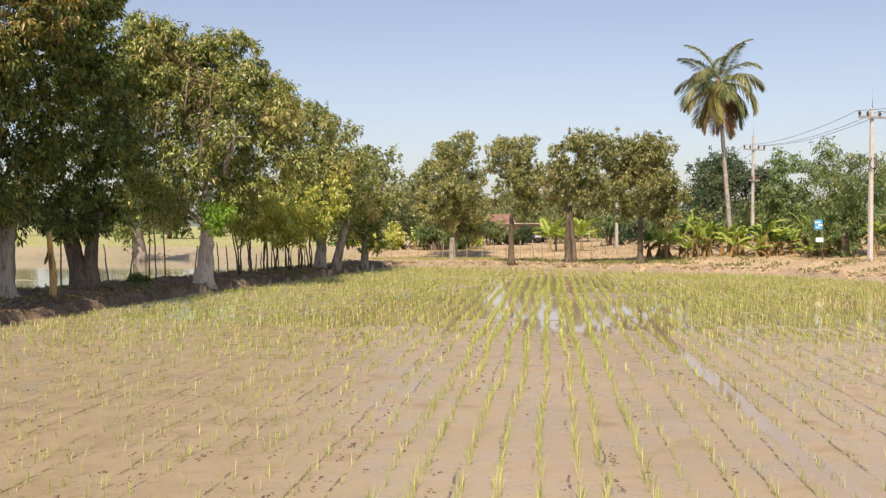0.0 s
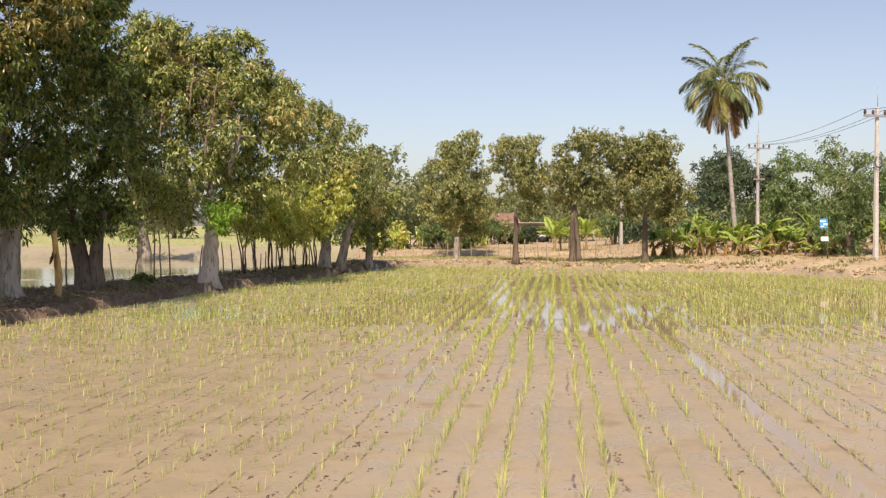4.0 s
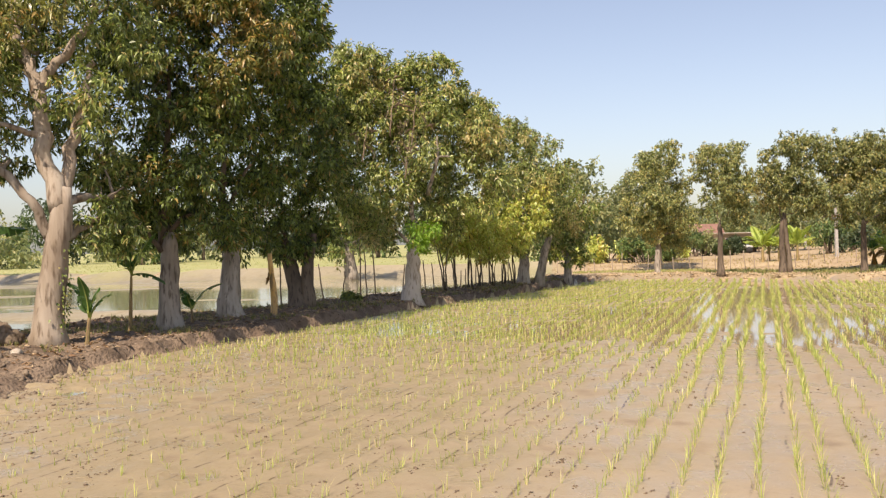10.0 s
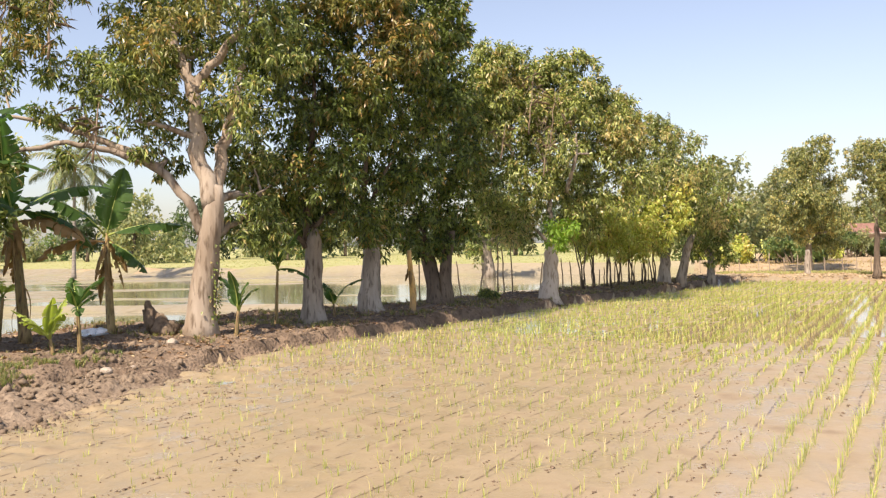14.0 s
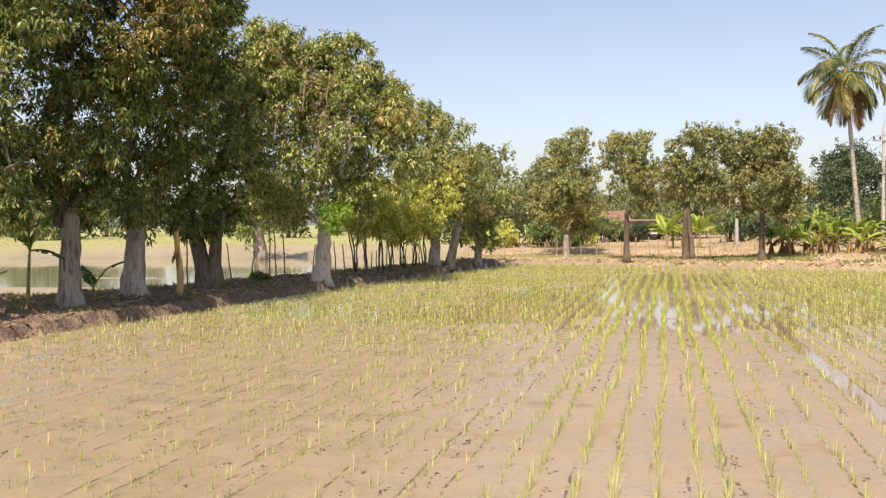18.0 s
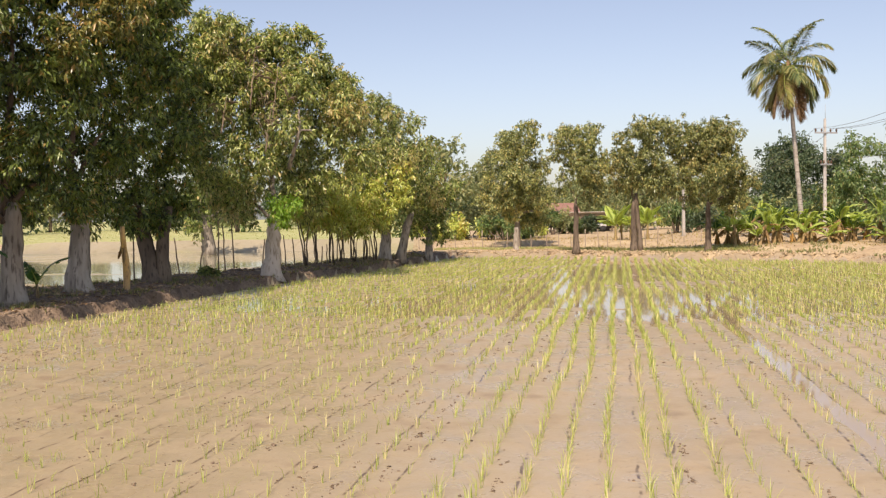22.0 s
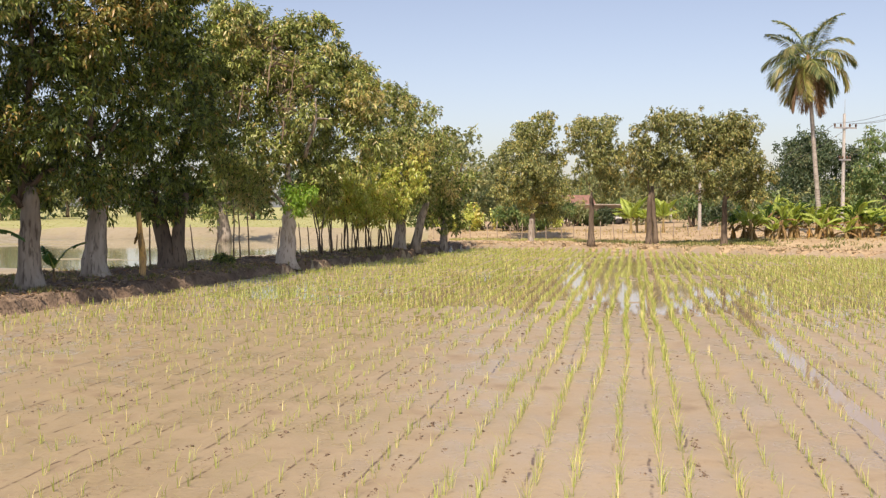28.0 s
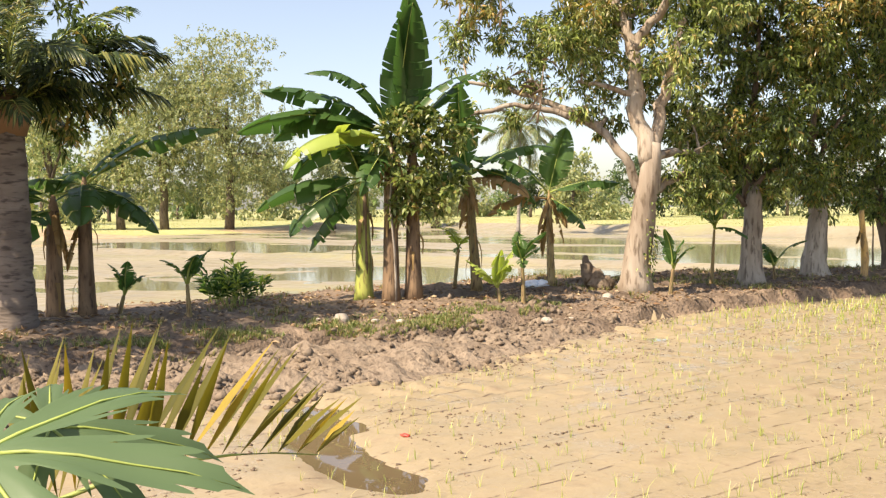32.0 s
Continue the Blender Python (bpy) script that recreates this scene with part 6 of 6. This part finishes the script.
def seedling_palm():
    x, y = -4.25, 0.58
    z = ground_z(x, y)
    ob = thing("palm_seedling", x, y, z, "coconut seedling with a yellowing feather leaf", "palm")
    for yaw, length, rise, arc, raised in ((46, 2.4, 52, 60, 1.1), (190, 1.4, 60, 60, 0), (280, 1.4, 55, 60, 0)):
        fr_ = new("frond")
        fr_.parent = ob
        fr_.matrix_basis = pose(0, 0, -0.32, 0, 0, yaw)
        lv, rb = frond(length, radians(rise), radians(arc), 0.76, 30, "seedling", 0.048, 0.05, lift=raised)
        part("leaf_blade", lv, fr_)
        part("rachis", rb, fr_)


seedling_palm()


# ---- rice ----
def rice_rows():
    """Hills of seedlings along the rows over the whole field; some rows are full, others patchy."""
    a = radians(ROW_YAW)
    xs, ys, hs = [], [], []
    for k in range(-70, 110):
        v = np.arange(3.5, 50, 0.095 if -4 <= k <= 3 else 0.125)
        v = v + rng.uniform(-0.05, 0.05, len(v))
        u = k * ROW_GAP + row_shift(k) + ROW_OFF + 0.06 * wavy(v * 0 + k * 0.31, v, 2.6, 4.0) + rng.normal(0, 0.015, len(v))
        x, y = u * math.cos(a) - v * math.sin(a), u * math.sin(a) + v * math.cos(a)
        strong = -4 <= k <= 3
        full = 0.95 if strong else 0.72
        full = full * (1 - 0.25 * smooth01(-x, 3.0, 6.0) * (1 - smooth01(y, 11, 17)))
        full = full * (0.8 + 0.35 * wavy(x, y, 1.7, k * 0.7)) + 0.28 * smooth01(y, 15, 23)
        ok = (rng.random(len(v)) < full) & (land(x, y)[0] > -0.040) & (x > front_x(y) + 0.35) & (y < far_y(x) - 0.4) & (x < 26) & (y > 3.5)
        xs.append(x[ok]); ys.append(y[ok]); hs.append((1.1 if strong else 0.9) * (1 - 0.3 * smooth01(-x[ok], 3.0, 6.0) * (1 - smooth01(y[ok], 11, 17))))
    return np.concatenate(xs), np.concatenate(ys), np.concatenate(hs)


a = radians(ROW_YAW)
rx, ry, rh = rice_rows()
tufts("rice_seedlings", rx, ry, 0.175 * rh, "rice", "thin yellow-green rice seedlings in long rows", "rice", 4, 0.0055 + 0.009 * smooth01(ry, 9, 22), 0.8, z=np.maximum(land(rx, ry)[0], -0.03))
xs, ys, rs = [], [], []
for _ in range(150):
    k, v0, run = rng.integers(-34, 44), 4 + 20 * rng.random() ** 1.3, rng.uniform(0.8, 5.0)
    v = rng.uniform(v0, v0 + run, int(run / 0.028))
    v = v[wavy(v * 0 + k * 1.3, v, 0.35, 2.0) > 0.0]
    u = (k + 0.36) * ROW_GAP + row_shift(k) + ROW_OFF + 0.06 * wavy(v * 0 + k * 0.31, v, 2.6, 4.0) + 0.02 * wavy(v * 0 + k, v, 0.3, 6.0) + rng.normal(0, 0.018, len(v))
    xs.append(u * math.cos(a) - v * math.sin(a)); ys.append(u * math.sin(a) + v * math.cos(a)); rs.append(0.004 + 0.015 * rng.random(len(v)) ** 2.5)
n = 1200
xs.append(rng.uniform(-9, 9, n)); ys.append(rng.uniform(4, 20, n)); rs.append(0.004 + 0.016 * rng.random(n) ** 4)
x, y, r = np.concatenate(xs), np.concatenate(ys), np.concatenate(rs)
ok = (x > front_x(y)) & (y < 26)
lumps("mud_crumbs", x[ok], y[ok], r[ok], "crumb", "broken strings of dark mud crumbs between the planted rows", "mud", 0.3, 0.6)

# ---- far rice fields, dry grass ----
n = 26000
x, y = rng.uniform(-190, 0, n), rng.uniform(-10, 170, n)
ok = np.maximum(y - pond_far(x), -80 - x + 0.2 * (50 - y)) > 4
ok &= (y > 40) | (x < -60)
tufts("far_rice_field", x[ok], y[ok], 0.08, "far_rice", "yellow-green rice standing in the field past the pond", "rice", 2, 0.09, 1.1)
n = 9500
x, y = rng.uniform(-6, 30, n), rng.uniform(34, 72, n)
e = y - far_y(x)
ok = (e > 0.6) & ((e > 5) | (rng.random(n) < 0.4)) & (x > -4)
tufts("dry_grass", x[ok], y[ok], 0.09, "dry_grass", "short dry grass on the far bank", "grass", 3, 0.035, 0.8)
n = 9000
x, y = rng.uniform(-4, 12, n), rng.uniform(46, 58, n)
e = y - far_y(x)
ok = (e > 3.0) & (e < 7.0)
tufts("rice_strip", x[ok], y[ok], 0.15, "far_rice", "narrow strip of bright young rice on the far bank", "rice", 4, 0.03, 0.4)

# ---- bund: clods, grass, litter ----
n = 9000
y = rng.uniform(3, 16, n)
x = front_x(y) + np.abs(rng.normal(0, 2.2, n)) - 0.1
ok = wavy(x + 0.4 * y, 0.5 * y, 0.7, 3.3) > 0.25
lumps("field_crumbs", x[ok], y[ok], 0.004 + 0.024 * rng.random(ok.sum()) ** 3, "crumb", "crumbs of churned mud at the edge of the field", "mud", 0.5, 0.5)
n = 9000
y = rng.uniform(2, 15, n)
x = front_x(y) - rng.uniform(-0.4, 3.0, n)
ok = wavy(x, y, 0.8, 2.7) + 0.5 * wavy(x, y, 0.3, 1.7) > 0.1
x, y = x[ok], y[ok]
lumps("mud_clods", x, y, 0.010 + 0.085 * rng.random(ok.sum()) ** 3.5, "clod", "rough clods of turned mud along the field's edge", "mud", 0.55, 0.8)
n = 10000
y = rng.uniform(9, 49, n)
x = front_x(y) - rng.uniform(-0.1, 4.5, n)
lumps("earth_clods", x, y, 0.012 + 0.07 * rng.random(n) ** 5, "clod", "clods of brown earth on the bund", "earth", 0.45, 0.6)
n = 16000
y = rng.uniform(2, 46, n)
x = front_x(y) - rng.uniform(0.2, 9.0, n)
ok = (wavy(x, y, 1.6, 2.2) > 0.0) & (x > back_x(y) - 0.4) & ((y > 14) | (x < front_x(y) - 2.5))
ok &= (y > 14) | (wavy(x, y, 1.1, 4.2) > 0.45)
tufts("bund_grass", x[ok], y[ok], 0.12, "grass", "short patchy grass and weeds on the bund", "grass", 5, 0.014, 0.9)
n = 2600
y = rng.uniform(2.5, 14, n)
side = 3.4 - 1.3 * smooth01(y, 8.2, 10.5) - 0.6 * smooth01(y, 10.5, 14) + np.abs(rng.normal(0, 0.55, n))
x = front_x(y) - side
ok = wavy(x, y, 0.8, 5.0) + 0.25 * smooth01(y, 6, 9) > 0.05
tufts("ditch_grass", x[ok], y[ok], 0.10, "green_grass", "green grass along the small ditch on the bund", "grass", 6, 0.012, 1.0)
n = 9000
x, y = rng.uniform(4, 24, n), rng.uniform(33, 56, n)
e = y - far_y(x)
ok = (e > 0.1) & (e < 8) & (wavy(x, y, 1.4, 2.0) > 0.1)
tufts("bank_weeds", x[ok], y[ok], 0.16, "green_grass", "patches of green weeds on the far bank", "weeds", 5, 0.02, 1.0)
n = 3000
x = rng.uniform(-6, 20, n)
y = far_y(x) + np.abs(rng.normal(0, 1.2, n)) + 0.1
lumps("bank_clods", x, y, 0.02 + 0.10 * rng.random(n) ** 4, "far_earth", "clods of reddish earth along the far bank", "earth", 0.5, 0.6)
n = 9000
y = rng.uniform(2, 46, n)
x = front_x(y) - rng.uniform(0.3, 8.5, n)
ok = (x > back_x(y)) & ((y > 14) | (x < front_x(y) - 2.8))
x, y = x[ok], y[ok]
b = np.stack([x, y, land(x, y)[0] + 0.012], 1)
w = ball(len(b)) * [1, 1, 0.12]
tagged(new("fallen_leaves", leaf_mesh("fallen_leaves", b, w, rng.uniform(0.06, 0.19, len(b)), 0.05, "litter", 0.5, 0.0)), "dry fallen mango leaves on the bund", "leaves", kind="stuff")

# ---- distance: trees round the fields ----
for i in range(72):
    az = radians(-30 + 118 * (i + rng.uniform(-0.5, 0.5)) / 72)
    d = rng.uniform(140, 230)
    far_tree(-d * math.sin(az), d * math.cos(az), rng.uniform(8, 14) if az > 0.2 else rng.uniform(5, 8), rng.uniform(11, 16), ("far_leaf", "hazy_leaf", "hazy_leaf", "dark_leaf")[i % 4], 0.1, 0.85, density=0.65, trunk=0.3, n_blobs=7)
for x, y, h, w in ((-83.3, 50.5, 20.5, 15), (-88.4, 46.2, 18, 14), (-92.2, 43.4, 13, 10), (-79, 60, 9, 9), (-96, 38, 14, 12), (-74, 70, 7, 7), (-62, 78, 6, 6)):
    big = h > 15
    far_tree(x, y, h, w, "hazy_leaf", 0.22, 0.32 if big else 0.42, "tall airy tree beside the far field", 0.36, 1.1 if big else 0.8, trunk=0.4, n_blobs=34 if big else 18)
far_tree(-18.3, 57.5, 6.0, 4.5, "mango_dry", 0.3, 0.25, "mango tree on the far bund of the pond", 1.0, trunk=0.4, n_blobs=10, bark="bark")
